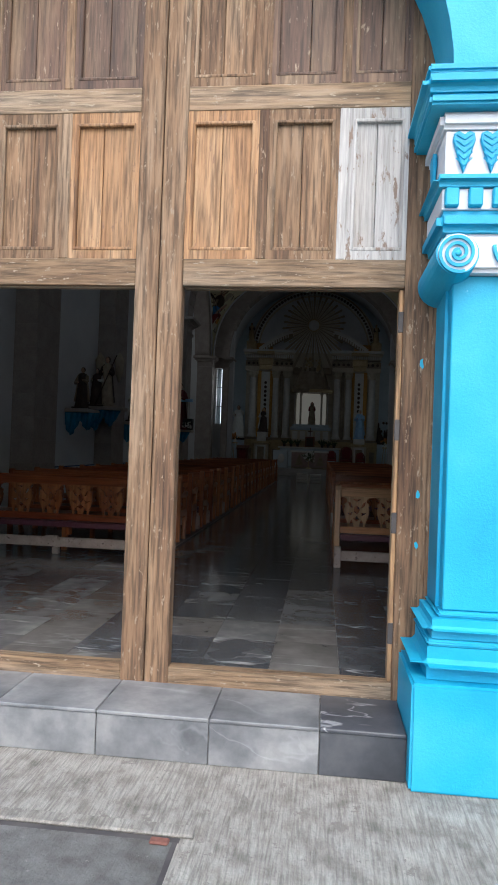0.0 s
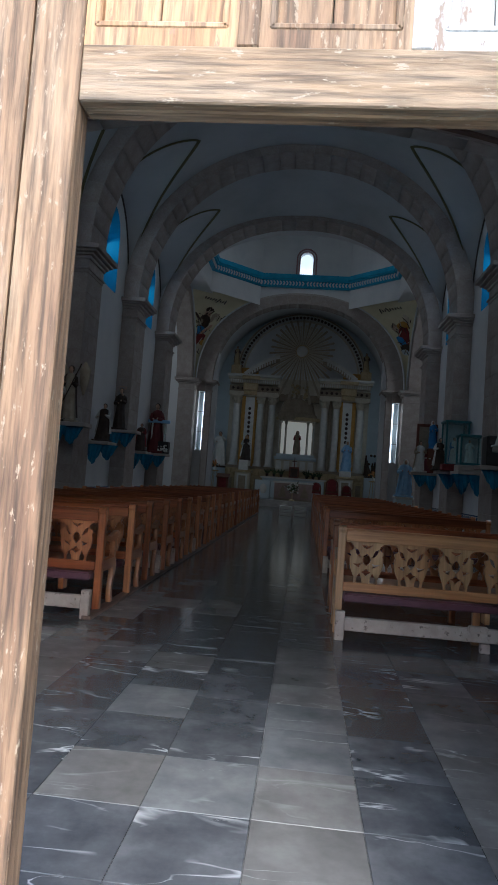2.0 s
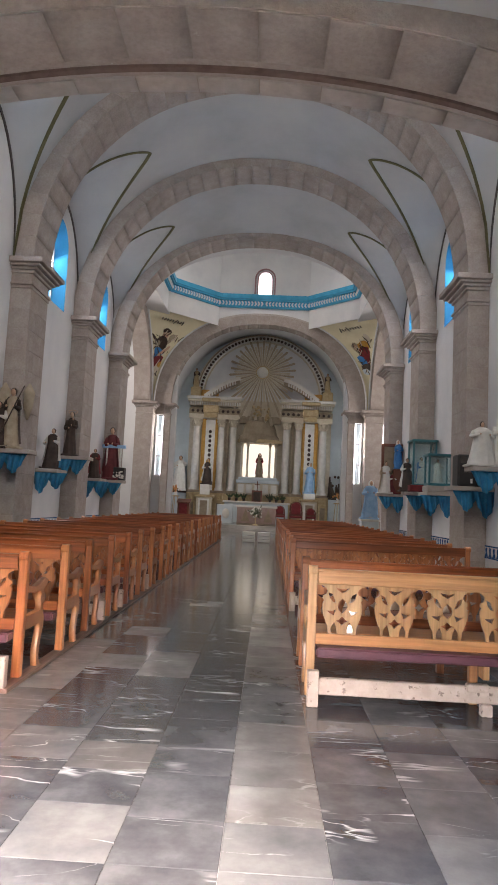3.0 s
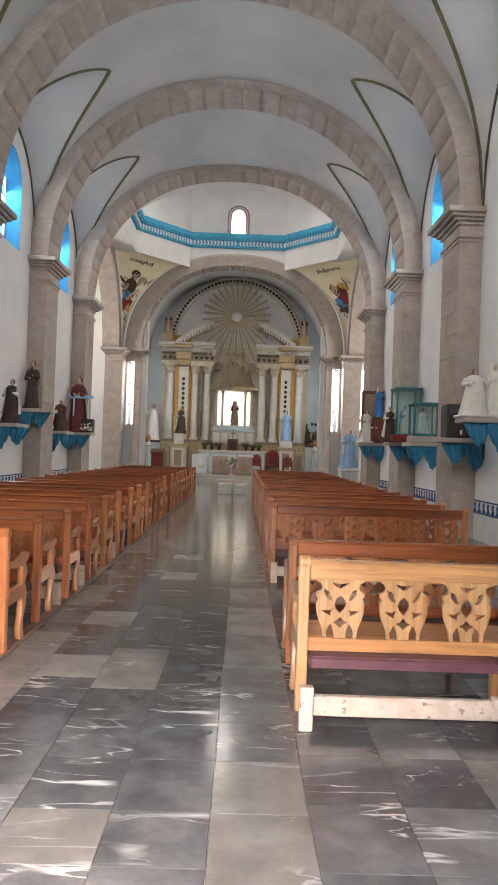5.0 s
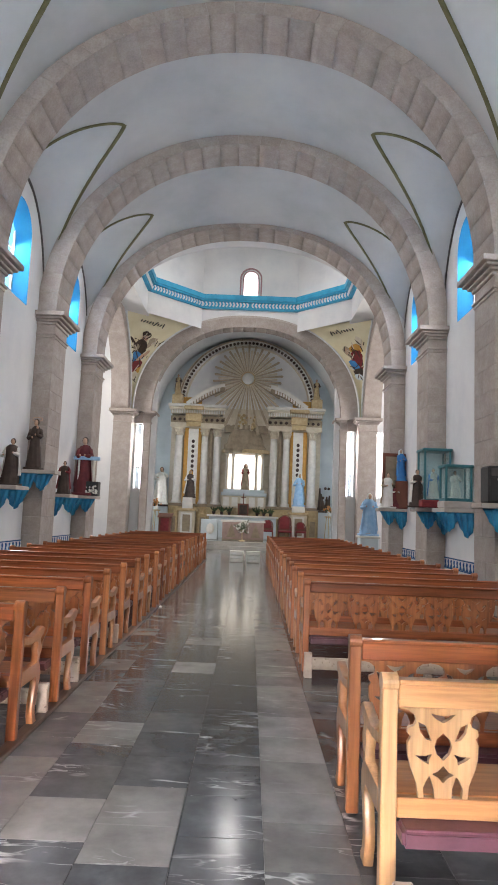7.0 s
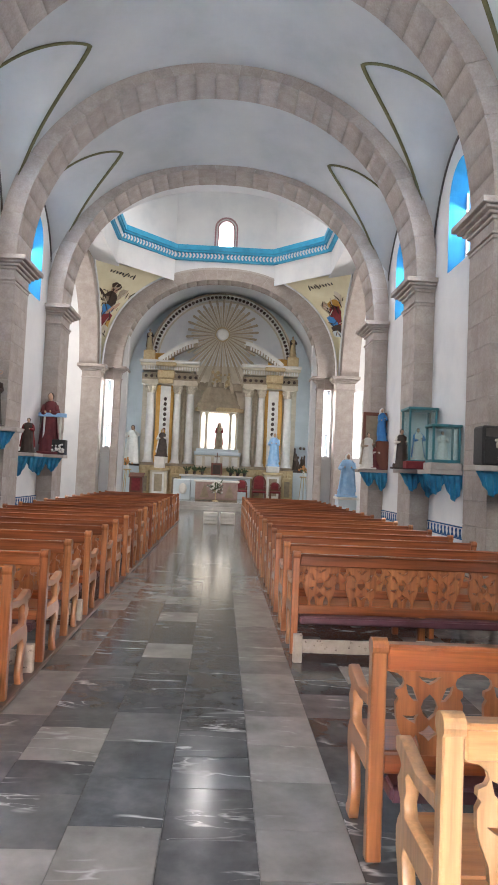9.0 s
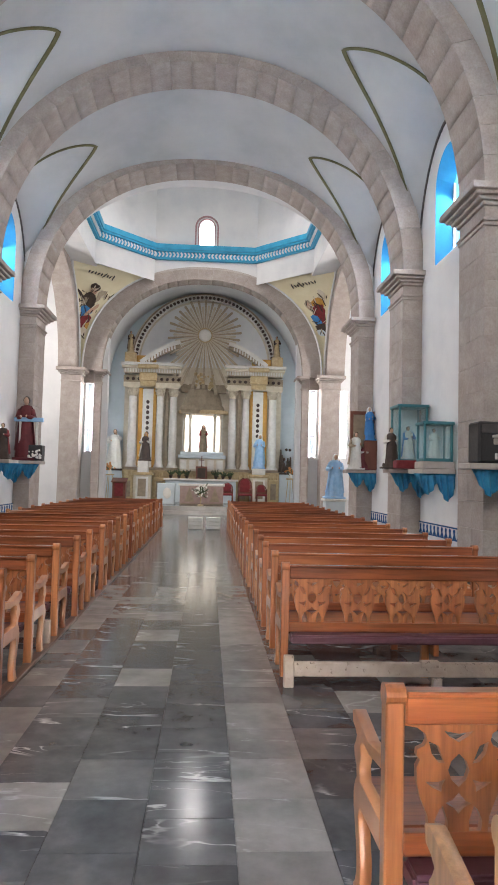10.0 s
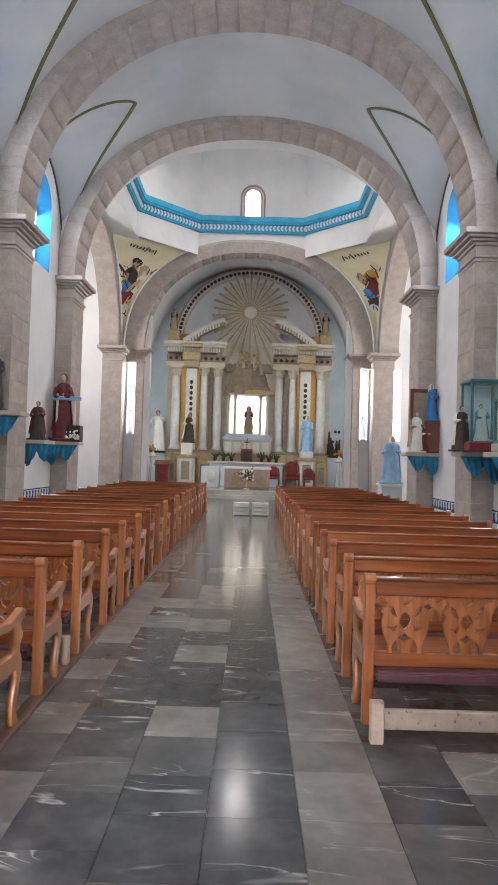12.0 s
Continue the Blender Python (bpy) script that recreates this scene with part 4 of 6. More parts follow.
# moulded archivolt over the door
ARX, ARZ = -0.145, 3.03
ri_ = 1.46
arc = [(ARX + ri_ * math.cos(math.pi * i / 32), ARZ + ri_ * math.sin(math.pi * i / 32)) for i in range(33)] + \
      [(ARX + 3.2 * math.cos(math.pi * i / 32), ARZ + 3.2 * math.sin(math.pi * i / 32)) for i in range(32, -1, -1)]
structure(link("archivolt", plate([arc], 0.38, m=at_y(DOOR_Y - 0.04)), M_FACADE), "bright blue painted round arch over the church door", "arch")
# stones of the threshold step
rng = random.Random(3)
xs_ = [-1.75, -1.24, -0.78, -0.27, 0.28, 0.80, 1.198]
for i, (a, b) in enumerate(zip(xs_, xs_[1:])):
    mt = (M_STEP, M_STEP, M_STEP, M_STEP, M_STEP, M_STEP_D)[i]
    part("slab", box(a + 0.002, b - 0.002, 3.575, DOOR_Y - 0.04, -0.02, -0.002, 0.004), mt, step)
    part("riser_slab", box(a + 0.002, b - 0.002, 3.582, 3.6, -0.221, -0.021, 0.003), mt, step)
# edge strips and the sunk cover in the pavement
part("kerb_strip", box(-0.95, 0.33, 2.985, 3.06, -0.222, -0.207, 0.006), M_CONCRETE, ground)
part("gap", box(-0.82, 0.28, 2.955, 2.985, -0.2222, -0.2195, 0.0), M_DARK_LINE, ground)
part("gap", box(0.255, 0.275, 1.7, 2.955, -0.2222, -0.2195, 0.0), M_DARK_LINE, ground)
cov = structure(link("sunk_cover", box(-0.82, 0.26, 1.7, 2.975, -0.223, -0.2205, 0.0), M_CONCRETE_D), "dark rough concrete cover sunk in the pavement", "cover")
part("broken_brick", box(0.17, 0.245, 2.925, 2.965, -0.221, -0.208, 0.006), material("broken_brick", [(0.13, 0.05, 0.035), (0.22, 0.095, 0.07)], 0.9, 20, 6, 0.4, 60), cov)
# unseen wall added behind the viewer, kept low to let light in the door
structure(link("wall_opposite", box(-30, 30, -18.4, -18, -0.3, 2.4), M_PLASTER), "plain light unseen wall added behind the viewer", "wall")

# ---------------------------------------------------------------- pews
L_PEW, PITCH = 2.35, 0.392


def splat_loops(x0, z0, h):
    """Cut-outs of one lyre-shaped splat, about its middle line."""
    def poly(*pts):
        return [(x0 + u + 0.0007 * math.sin(91 * v + 13 * u), z0 + h * v + 0.0007 * math.cos(57 * u + 5 * v)) for u, v in pts]
    out = [poly((0, 0.72), (0.026, 0.65), (0.036, 0.57), (0.026, 0.49), (0, 0.42), (-0.026, 0.49), (-0.036, 0.57), (-0.026, 0.65)),
           poly((-0.050, 0.925), (-0.03, 0.87), (0, 0.825), (0.03, 0.87), (0.050, 0.925), (0.0, 0.90)),
           poly((0, 0.37), (-0.022, 0.30), (-0.044, 0.275), (-0.018, 0.235), (0, 0.18), (0.018, 0.235), (0.044, 0.275), (0.022, 0.30))]
    for q in (-1, 1):
        out.append(poly((q * 0.046, 0.63), (q * 0.068, 0.64), (q * 0.092, 0.72), (q * 0.100, 0.83), (q * 0.070, 0.79)))
        out.append(poly((q * 0.044, 0.49), (q * 0.070, 0.465), (q * 0.112, 0.47), (q * 0.088, 0.42), (q * 0.058, 0.375), (q * 0.056, 0.43)))
        out.append(poly((q * 0.034, 0.025), (q * 0.076, 0.025), (q * 0.080, 0.12), (q * 0.064, 0.22), (q * 0.052, 0.255), (q * 0.036, 0.12)))
    return out


def splat_outline(z0, h, half):
    """Outline of one lyre-shaped splat that widens into the rail above it."""
    prof = [(0.088, 0.0), (0.082, 0.16), (0.056, 0.34), (0.046, 0.46), (0.044, 0.60), (0.056, 0.665), (0.044, 0.70), (0.046, 0.76), (0.070, 0.79), (0.078, 0.84), (0.072, 0.90),
            (0.045, 0.955), (0.0, 0.975)]
    right = [(half - w, z0 + h * v) for w, v in prof]
    return right + [(half, z0 + h), (-half, z0 + h)] + [(-x, z) for x, z in right[::-1]]


def scroll_leg():
    """Outline of the S-shaped end of a pew: arm scroll, curved support and cabriole leg, in (y, z)."""
    front = [(0.355, 0.0), (0.43, 0.0), (0.437, 0.03), (0.405, 0.06), (0.385, 0.11), (0.39, 0.17), (0.415, 0.24), (0.447, 0.31), (0.45, 0.37), (0.43, 0.41),
             (0.405, 0.44), (0.41, 0.475), (0.44, 0.50), (0.452, 0.535), (0.425, 0.565), (0.41, 0.59), (0.43, 0.605), (0.475, 0.615), (0.487, 0.66), (0.44, 0.677),
             (0.36, 0.66), (0.24, 0.635), (0.06, 0.66)]
    back = [(0.06, 0.61), (0.22, 0.59), (0.32, 0.597), (0.35, 0.57), (0.335, 0.53), (0.357, 0.49), (0.345, 0.445), (0.06, 0.445), (0.06, 0.345), (0.35, 0.345),
            (0.367, 0.30), (0.345, 0.23), (0.325, 0.16), (0.325, 0.09), (0.345, 0.04)]
    return front + back


def make_pew(label, wood, wood_v, kneeler=True):
    pew = thing("pew", label, "church pew", "pews along the aisle")
    for i, x in enumerate((0.032, L_PEW / 2, L_PEW - 0.032)):
        if i == 1:
            part("post", box(x - 0.03, x + 0.03, 0.0, 0.055, 0.0, 0.36, 0.004), wood_v, pew)
            continue
        b = box(x - 0.032, x + 0.032, 0.0, 0.06, 0.0, 0.885, 0.006)
        rod((x - 0.033, 0.03, 0.866), (x + 0.033, 0.03, 0.866), 0.039, 0.039, b, 16)
        bmesh.ops.transform(b, matrix=Matrix.Shear("XZ", 4, (0, -0.04)), verts=b.verts)
        part("post", b, wood_v, pew)
    sh = Matrix.Shear("XZ", 4, (0, -0.04))
    tr = box(0.065, L_PEW - 0.065, -0.004, 0.05, 0.775, 0.872, 0.006)
    box(0.065, L_PEW - 0.065, -0.014, 0.062, 0.862, 0.884, 0.006, tr)
    bmesh.ops.transform(tr, matrix=sh, verts=tr.verts)
    part("top_rail", tr, wood, pew)
    br = box(0.065, L_PEW - 0.065, 0.004, 0.045, 0.355, 0.432, 0.004)
    bmesh.ops.transform(br, matrix=sh, verts=br.verts)
    part("bottom_rail", br, wood, pew)
    z0, h = 0.425, 0.355
    x0, x1 = 0.062, L_PEW - 0.062
    k = round((x1 - x0) / PITCH)
    pt = (x1 - x0) / k
    cb = plate([splat_outline(z0, h, pt / 2 - 0.0004)] + splat_loops(0.0, z0, h), 0.026, m=at_y(0.037))
    bmesh.ops.transform(cb, matrix=sh, verts=cb.verts)
    # back splats take the wood with the light painted in
    splat = part("splat", cb, M_PEW_B if wood is M_PEW else M_PINE_V, pew, "fretted lyre-shaped splat")
    splat.location.x = x0 + pt / 2
    for i in range(1, k):
        o = new("splat", splat.data)
        o.parent = pew
        o.location.x = x0 + pt * (i + 0.5)
    part("seat", box(0.02, L_PEW - 0.02, 0.05, 0.42, 0.405, 0.432, 0.006), wood, pew)
    part("seat_rail", box(0.05, L_PEW - 0.05, 0.33, 0.36, 0.33, 0.404, 0.004), wood, pew)
    for x in (0.0, L_PEW - 0.045):
        part("scroll_end", plate([scroll_leg()], 0.045, 0.004, m=at_x(x)), M_SCROLL if wood is M_PEW else wood_v, pew)
    # kneeler behind the back: pad, cream board and end blocks
    part("kneeler_pad", box(0.066, L_PEW - 0.066, -0.10, 0.03, 0.283, 0.352, 0.014, seg=3), M_PURPLE, pew, "worn purple vinyl kneeling pad")
    for x in (L_PEW / 2 + 0.04, L_PEW - 0.345):
        part("kneeler_bracket", box(x, x + 0.045, -0.08, 0.03, 0.19, 0.282, 0.004), wood_v, pew)
    if not kneeler:
        return pew
    part("foot_board", box(0.075, L_PEW - 0.075, -0.262, -0.222, 0.08, 0.19, 0.006), M_FOOT, pew, "chipped cream painted foot board")
    for x in (0.0, L_PEW / 2 - 0.03, L_PEW - 0.075):
        b = box(x, x + 0.075, -0.275, -0.215, 0.0, 0.075 if 0.1 < x < 2 else 0.235, 0.006)
        part("foot_block", b, M_FOOT, pew)
    part("foot_patch", box(1.05, 1.2, -0.268, -0.218, 0.15, 0.205, 0.008), M_FOOT, pew, "pale mended piece on the foot board")
    return pew


pew_pale = make_pew("pale unstained pine church pew with fretted back at the rear", M_PINE, M_PINE_V)
pew_pale.matrix_basis = pose(0.935, 8.13, 0)
pew_red = make_pew("varnished reddish-brown pine pew with fretted lyre back", M_PEW, M_PEW_V, False)
pew_foot = make_pew("varnished reddish-brown pine pew with cream kneeler board", M_PEW, M_PEW_V)
pew_red.matrix_basis = pose(0.935, 9.0, 0)
tagged(pew_red, "orange-brown varnished pine pew with fretted back behind the pale one")
pew_foot.matrix_basis = pose(0.95, 12.15, 0)
first_row = copy_thing(pew_red, pose(0.95, 12.15 + 0.87, 0))
tagged(first_row, "varnished reddish-brown pine pew with fretted lyre back")
rng = random.Random(8)
for i in range(2, 18):
    copy_thing(first_row, pose(0.95 + rng.uniform(-0.015, 0.015), 12.15 + 0.87 * i + rng.uniform(-0.03, 0.03), 0, 0, 0, rng.uniform(-0.4, 0.4)))
for i in range(0, 23):
    copy_thing(pew_foot if i in (0, 3, 4, 6) else first_row, pose(-1.05 - L_PEW + rng.uniform(-0.015, 0.015), 8.02 + 0.88 * i + rng.uniform(-0.03, 0.03), 0, 0, 0, rng.uniform(-0.4, 0.4)))


# runner board along the floor under the pew ends
run = link("pew_runner", box(-1.115, -1.03, 7.75, 28.2, 0.0, 0.032, 0.006), M_RUNNER)
tagged(run, "worn reddish-brown wooden runner board under the pew ends", "floor board")

# ---------------------------------------------------------------- altarpiece
RY = 41.0                      # front plane of the altarpiece
PZ = 0.34                      # floor of the presbytery
for k, (y0, hw) in enumerate(((35.0, 3.4), (35.35, 3.2))):
    structure(link("altar_step", box(-hw, hw, y0, 42.0, 0.17 * k - 0.01, 0.17 * (k + 1), 0.012), M_CARPET), "light stone step to the altar", "step")
structure(link("presbytery_side", box(-5.0, 5.0, 36.1, 42.0, -0.01, PZ - 0.004), M_CARPET), "light stone floor of the presbytery", "floor")

ret = thing("altarpiece", "cream and gold classical altarpiece with white columns and a sunburst", "altarpiece", m=pose(0, RY, 0))
part("back_wall", plate([[(-4.1, PZ), (4.1, PZ), (4.1, 7.4)] + ring_pts(3.95, 0, 7.35)[1:-1] + [(-4.1, 7.4)], [(-0.95, 2.9), (0.95, 2.9), (0.95, 4.95), (-0.95, 4.95)]], 0.3, m=at_y(0.7)), M_RET, ret)
part("tympanum", plate([[(-3.35, 7.3), (3.35, 7.3)] + ring_pts(3.35, 0, 7.45)], 0.04, m=at_y(0.397)), M_PLASTER, ret, "pale plaster half-round field")
part("socle", box(-4.1, 4.1, -0.1, 0.4, PZ, 1.95, 0.02), M_GILT, ret)
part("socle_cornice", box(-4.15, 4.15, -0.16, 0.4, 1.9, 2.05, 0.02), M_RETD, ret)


def column(x, r, z0, z1, y=0.08):
    b = lathe([(r * 1.35, z0), (r * 1.35, z0 + 0.06), (r * 1.2, z0 + 0.1), (r * 1.25, z0 + 0.14), (r * 1.02, z0 + 0.18), (r, z0 + 0.3), (r * 0.98, z0 + (z1 - z0) * 0.5), (r * 0.88, z1 - 0.45)], 18)
    bmesh.ops.translate(b, vec=(x, y, 0), verts=b.verts)
    col = part("column", b, M_RETW, ret, "", True)
    c = lathe([(r * 0.9, z1 - 0.45), (r * 1.0, z1 - 0.42), (r * 0.95, z1 - 0.36), (r * 1.15, z1 - 0.16), (r * 1.35, z1 - 0.06)], 16)
    for k in range(8):
        for rr, zz in ((1.05, 0.30), (1.22, 0.16)):
            ball(r * 0.26, (r * rr * math.cos(k * math.pi / 4 + zz), r * rr * math.sin(k * math.pi / 4 + zz), z1 - zz), c, 6, (1, 1, 1.4))
    box(-r * 1.4, r * 1.4, -r * 1.4, r * 1.4, z1 - 0.06, z1, 0.01, c)
    bmesh.ops.translate(c, vec=(x, y, 0), verts=c.verts)
    part("capital", c, M_RET, ret)


for s in (-1, 1):
    for x, r in ((3.62, 0.22), (2.22, 0.19), (1.53, 0.20)):
        column(s * x, r, 2.05, 6.16)
    for x0, x1 in ((3.12, 3.34), (2.42, 2.58)):
        a, b = sorted((s * x0, s * x1))
        part("ochre_pilaster", box(a, b, 0.1, 0.42, 2.05, 6.16, 0.008), M_GOLD, ret)
    a, b = sorted((s * 2.58, s * 3.12))
    part("medallion_panel", box(a, b, 0.06, 0.42, 2.05, 6.10, 0.01), M_RETW, ret)
    for k in range(7):
        part("medallion", ball(0.09, (s * 2.85, 0.05, 5.42 - k * 0.27), seg=10, scale=(1, 0.4, 1.1)), M_ROBED, ret)
    a, b = sorted((s * 1.78, s * 1.97))
    part("gold_strip", box(a, b, 0.15, 0.42, 2.05, 6.16, 0.01), M_RETD, ret)
    # entablature in steps, with dentils and round ornaments
    a, b = sorted((s * 1.18, s * 4.12))
    part("architrave", box(a, b, -0.08, 0.42, 6.17, 6.42, 0.01), M_RET, ret)
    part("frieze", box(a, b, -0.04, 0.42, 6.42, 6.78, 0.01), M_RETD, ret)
    part("corona", box(*sorted((s * 1.12, s * 4.2)), -0.3, 0.42, 7.12, 7.26, 0.02), M_RET, ret)
    part("corona", box(*sorted((s * 1.08, s * 4.26)), -0.38, 0.42, 7.26, 7.42, 0.03), M_RETW, ret)
    part("dentil_ground", box(a, b, -0.12, 0.42, 6.9, 7.12, 0.01), M_RET, ret)
    for k in range(22):
        x = s * (1.22 + k * 0.134)
        part("dentil", box(x - 0.035, x + 0.035, -0.22, -0.11, 6.93, 7.11, 0.006), M_RETW, ret)
    for k in range(10):
        x = s * (1.3 + k * 0.29)
        part("round_ornament", ball(0.085, (x, -0.05, 6.6), seg=8, scale=(1, 0.5, 1)), M_ROBED, ret)
    # bracketed block over the medallion pilaster
    br = box(*sorted((s * 2.46, s * 3.24)), -0.32, 0.0, 6.2, 6.45, 0.02)
    box(*sorted((s * 2.4, s * 3.3)), -0.4, 0.0, 6.45, 6.9, 0.05, br)
    box(*sorted((s * 2.32, s * 3.38)), -0.5, 0.0, 7.1, 7.3, 0.04, br)
    part("bracket_block", br, M_GILT, ret, "gilt carved bracket block")
    # half of the broken curved pediment
    pts = [(s * (3.25 - 2.0 * f), -0.12, 7.42 + 1.12 * math.sin(f * 1.35)) for f in [i / 14 for i in range(15)]]
    part("curved_pediment", sweep(pts, 0.5, 0.2, up=(0, 0, 1)), M_RETW, ret)
    part("curved_pediment", sweep([(x, y - 0.02, z - 0.2) for x, y, z in pts], 0.36, 0.2, up=(0, 0, 1)), M_RETD, ret)
    for k in range(12):
        q = pts[1 + k]
        part("pediment_dentil", box(q[0] - 0.04, q[0] + 0.04, -0.36, -0.2, q[2] - 0.3, q[2] - 0.12, 0.005), M_RETW, ret)
    part("ochre_attic", box(*sorted((s * 2.5, s * 4.05)), 0.12, 0.42, 7.42, 7.85, 0.02), M_GOLD, ret)
    part("end_block", box(*sorted((s * 3.5, s * 4.1)), -0.1, 0.3, 7.42, 7.95, 0.03), M_GILT, ret)
part("architrave", box(-1.18, 1.18, 0.1, 0.42, 6.0, 6.42, 0.01), M_RETD, ret)
part("frieze", box(-1.18, 1.18, 0.14, 0.42, 6.42, 7.3, 0.01), M_RET, ret)
# beaded arch round the tympanum
part("bead_ground", sweep([(x, 0.26, z) for x, z in ring_pts(3.6, 0, 7.45, 6, 174)], 0.22, 0.3, up=lambda p: (p.x, 0, p.z - 7.45)), M_RETW, ret)
part("bead_edge", sweep([(x, 0.15, z) for x, z in ring_pts(3.74, 0, 7.45, 6, 174)], 0.14, 0.06, up=lambda p: (p.x, 0, p.z - 7.45)), M_RETD, ret)
beads = bmesh.new()
for x, z in ring_pts(3.56, 0, 7.45, 8, 172, 48):
    ball(0.085, (x, 0.12, z), beads, 7)
part("bead_course", beads, M_ROBED, ret, "dark carved beads")
# sunburst
part("sun_disc", ball(0.32, (0, -0.15, 8.95), seg=20, scale=(1, 0.3, 1)), M_RETW, ret, "pale round disc", True)
part("sun_ring", sweep([(x, -0.16, z) for x, z in ring_pts(0.36, 0, 8.95, 0, 360)], 0.06, 0.08, up=(0, -1, 0)), M_GILT, ret)
rng = random.Random(5)
for k in range(60):
    a = 2 * math.pi * k / 60
    down = max(0.0, -math.sin(a)) ** 3
    L0 = (1.85 if k % 2 else 1.55) + 1.35 * down + rng.uniform(-0.06, 0.06)
    u, v = math.cos(a), math.sin(a)
    b = bmesh.new()
    w0, w1 = 0.022, 0.062 + 0.02 * down
    pts = [(u * 0.36 - v * w0, v * 0.36 + u * w0), (u * L0 - v * w1, v * L0 + u * w1), (u * (L0 + 0.05), v * (L0 + 0.05)), (u * L0 + v * w1, v * L0 - u * w1), (u * 0.36 + v * w0, v * 0.36 - u * w0)]
    part("ray", plate([[(p, q + 8.95) for p, q in pts]], 0.05, 0.0, m=at_y(-0.08 - 0.03 * (k % 2))), M_TAN if k % 2 else M_RET, ret)
# crown ornament hanging below the rays
orn = bmesh.new()
for k in range(22):
    ball(rng.uniform(0.05, 0.11), (rng.uniform(-0.45, 0.45), -0.22, 6.55 + rng.uniform(-0.35, 0.4)), orn, 6)
part("crown_ornament", orn, M_GILT, ret)
# niche with its canopy
part("niche_back", box(-1.0, 1.0, 0.78, 0.82, 2.85, 5.0), M_NICHE, ret, "brightly lit white niche")
for x in (-1.03, 0.97):
    part("niche_side", box(x, x + 0.06, 0.0, 0.8, 2.85, 5.0), M_RETW, ret)
part("niche_floor", box(-1.1, 1.1, -0.3, 0.8, 2.72, 2.9, 0.02), M_PALEBLUE, ret)
for x in (-0.93, -0.6, 0.66, 0.99):
    b = lathe([(0.09, 2.9), (0.07, 2.98), (0.06, 3.1), (0.055, 4.6), (0.1, 4.75), (0.11, 4.85)], 12)
    bmesh.ops.translate(b, vec=(x - 0.03, -0.1 if abs(x) < 0.8 else 0.05, 0), verts=b.verts)
    part("niche_column", b, M_RET, ret)
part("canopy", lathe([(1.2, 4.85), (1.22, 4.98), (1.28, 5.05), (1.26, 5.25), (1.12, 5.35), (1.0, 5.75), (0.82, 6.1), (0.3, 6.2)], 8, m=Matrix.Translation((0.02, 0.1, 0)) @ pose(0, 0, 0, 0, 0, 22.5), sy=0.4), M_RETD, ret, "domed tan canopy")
part("canopy_fringe", lathe([(1.26, 4.86), (1.3, 4.9), (1.3, 5.02), (1.26, 5.06)], 24, m=Matrix.Translation((0.02, 0.1, 0)), sy=0.42), M_GILT, ret)
part("niche_base", box(-1.15, 1.18, -0.42, 0.3, 1.9, 2.55, 0.02), M_RET, ret)
part("niche_base_cornice", box(-1.2, 1.23, -0.48, 0.3, 2.55, 2.74, 0.03), M_PALEBLUE, ret)
for k in range(5):
    x = -0.92 + k * 0.46
    part("base_panel", box(x - 0.16, x + 0.16, -0.45, -0.42, 2.0, 2.48, 0.01), M_RETW, ret)

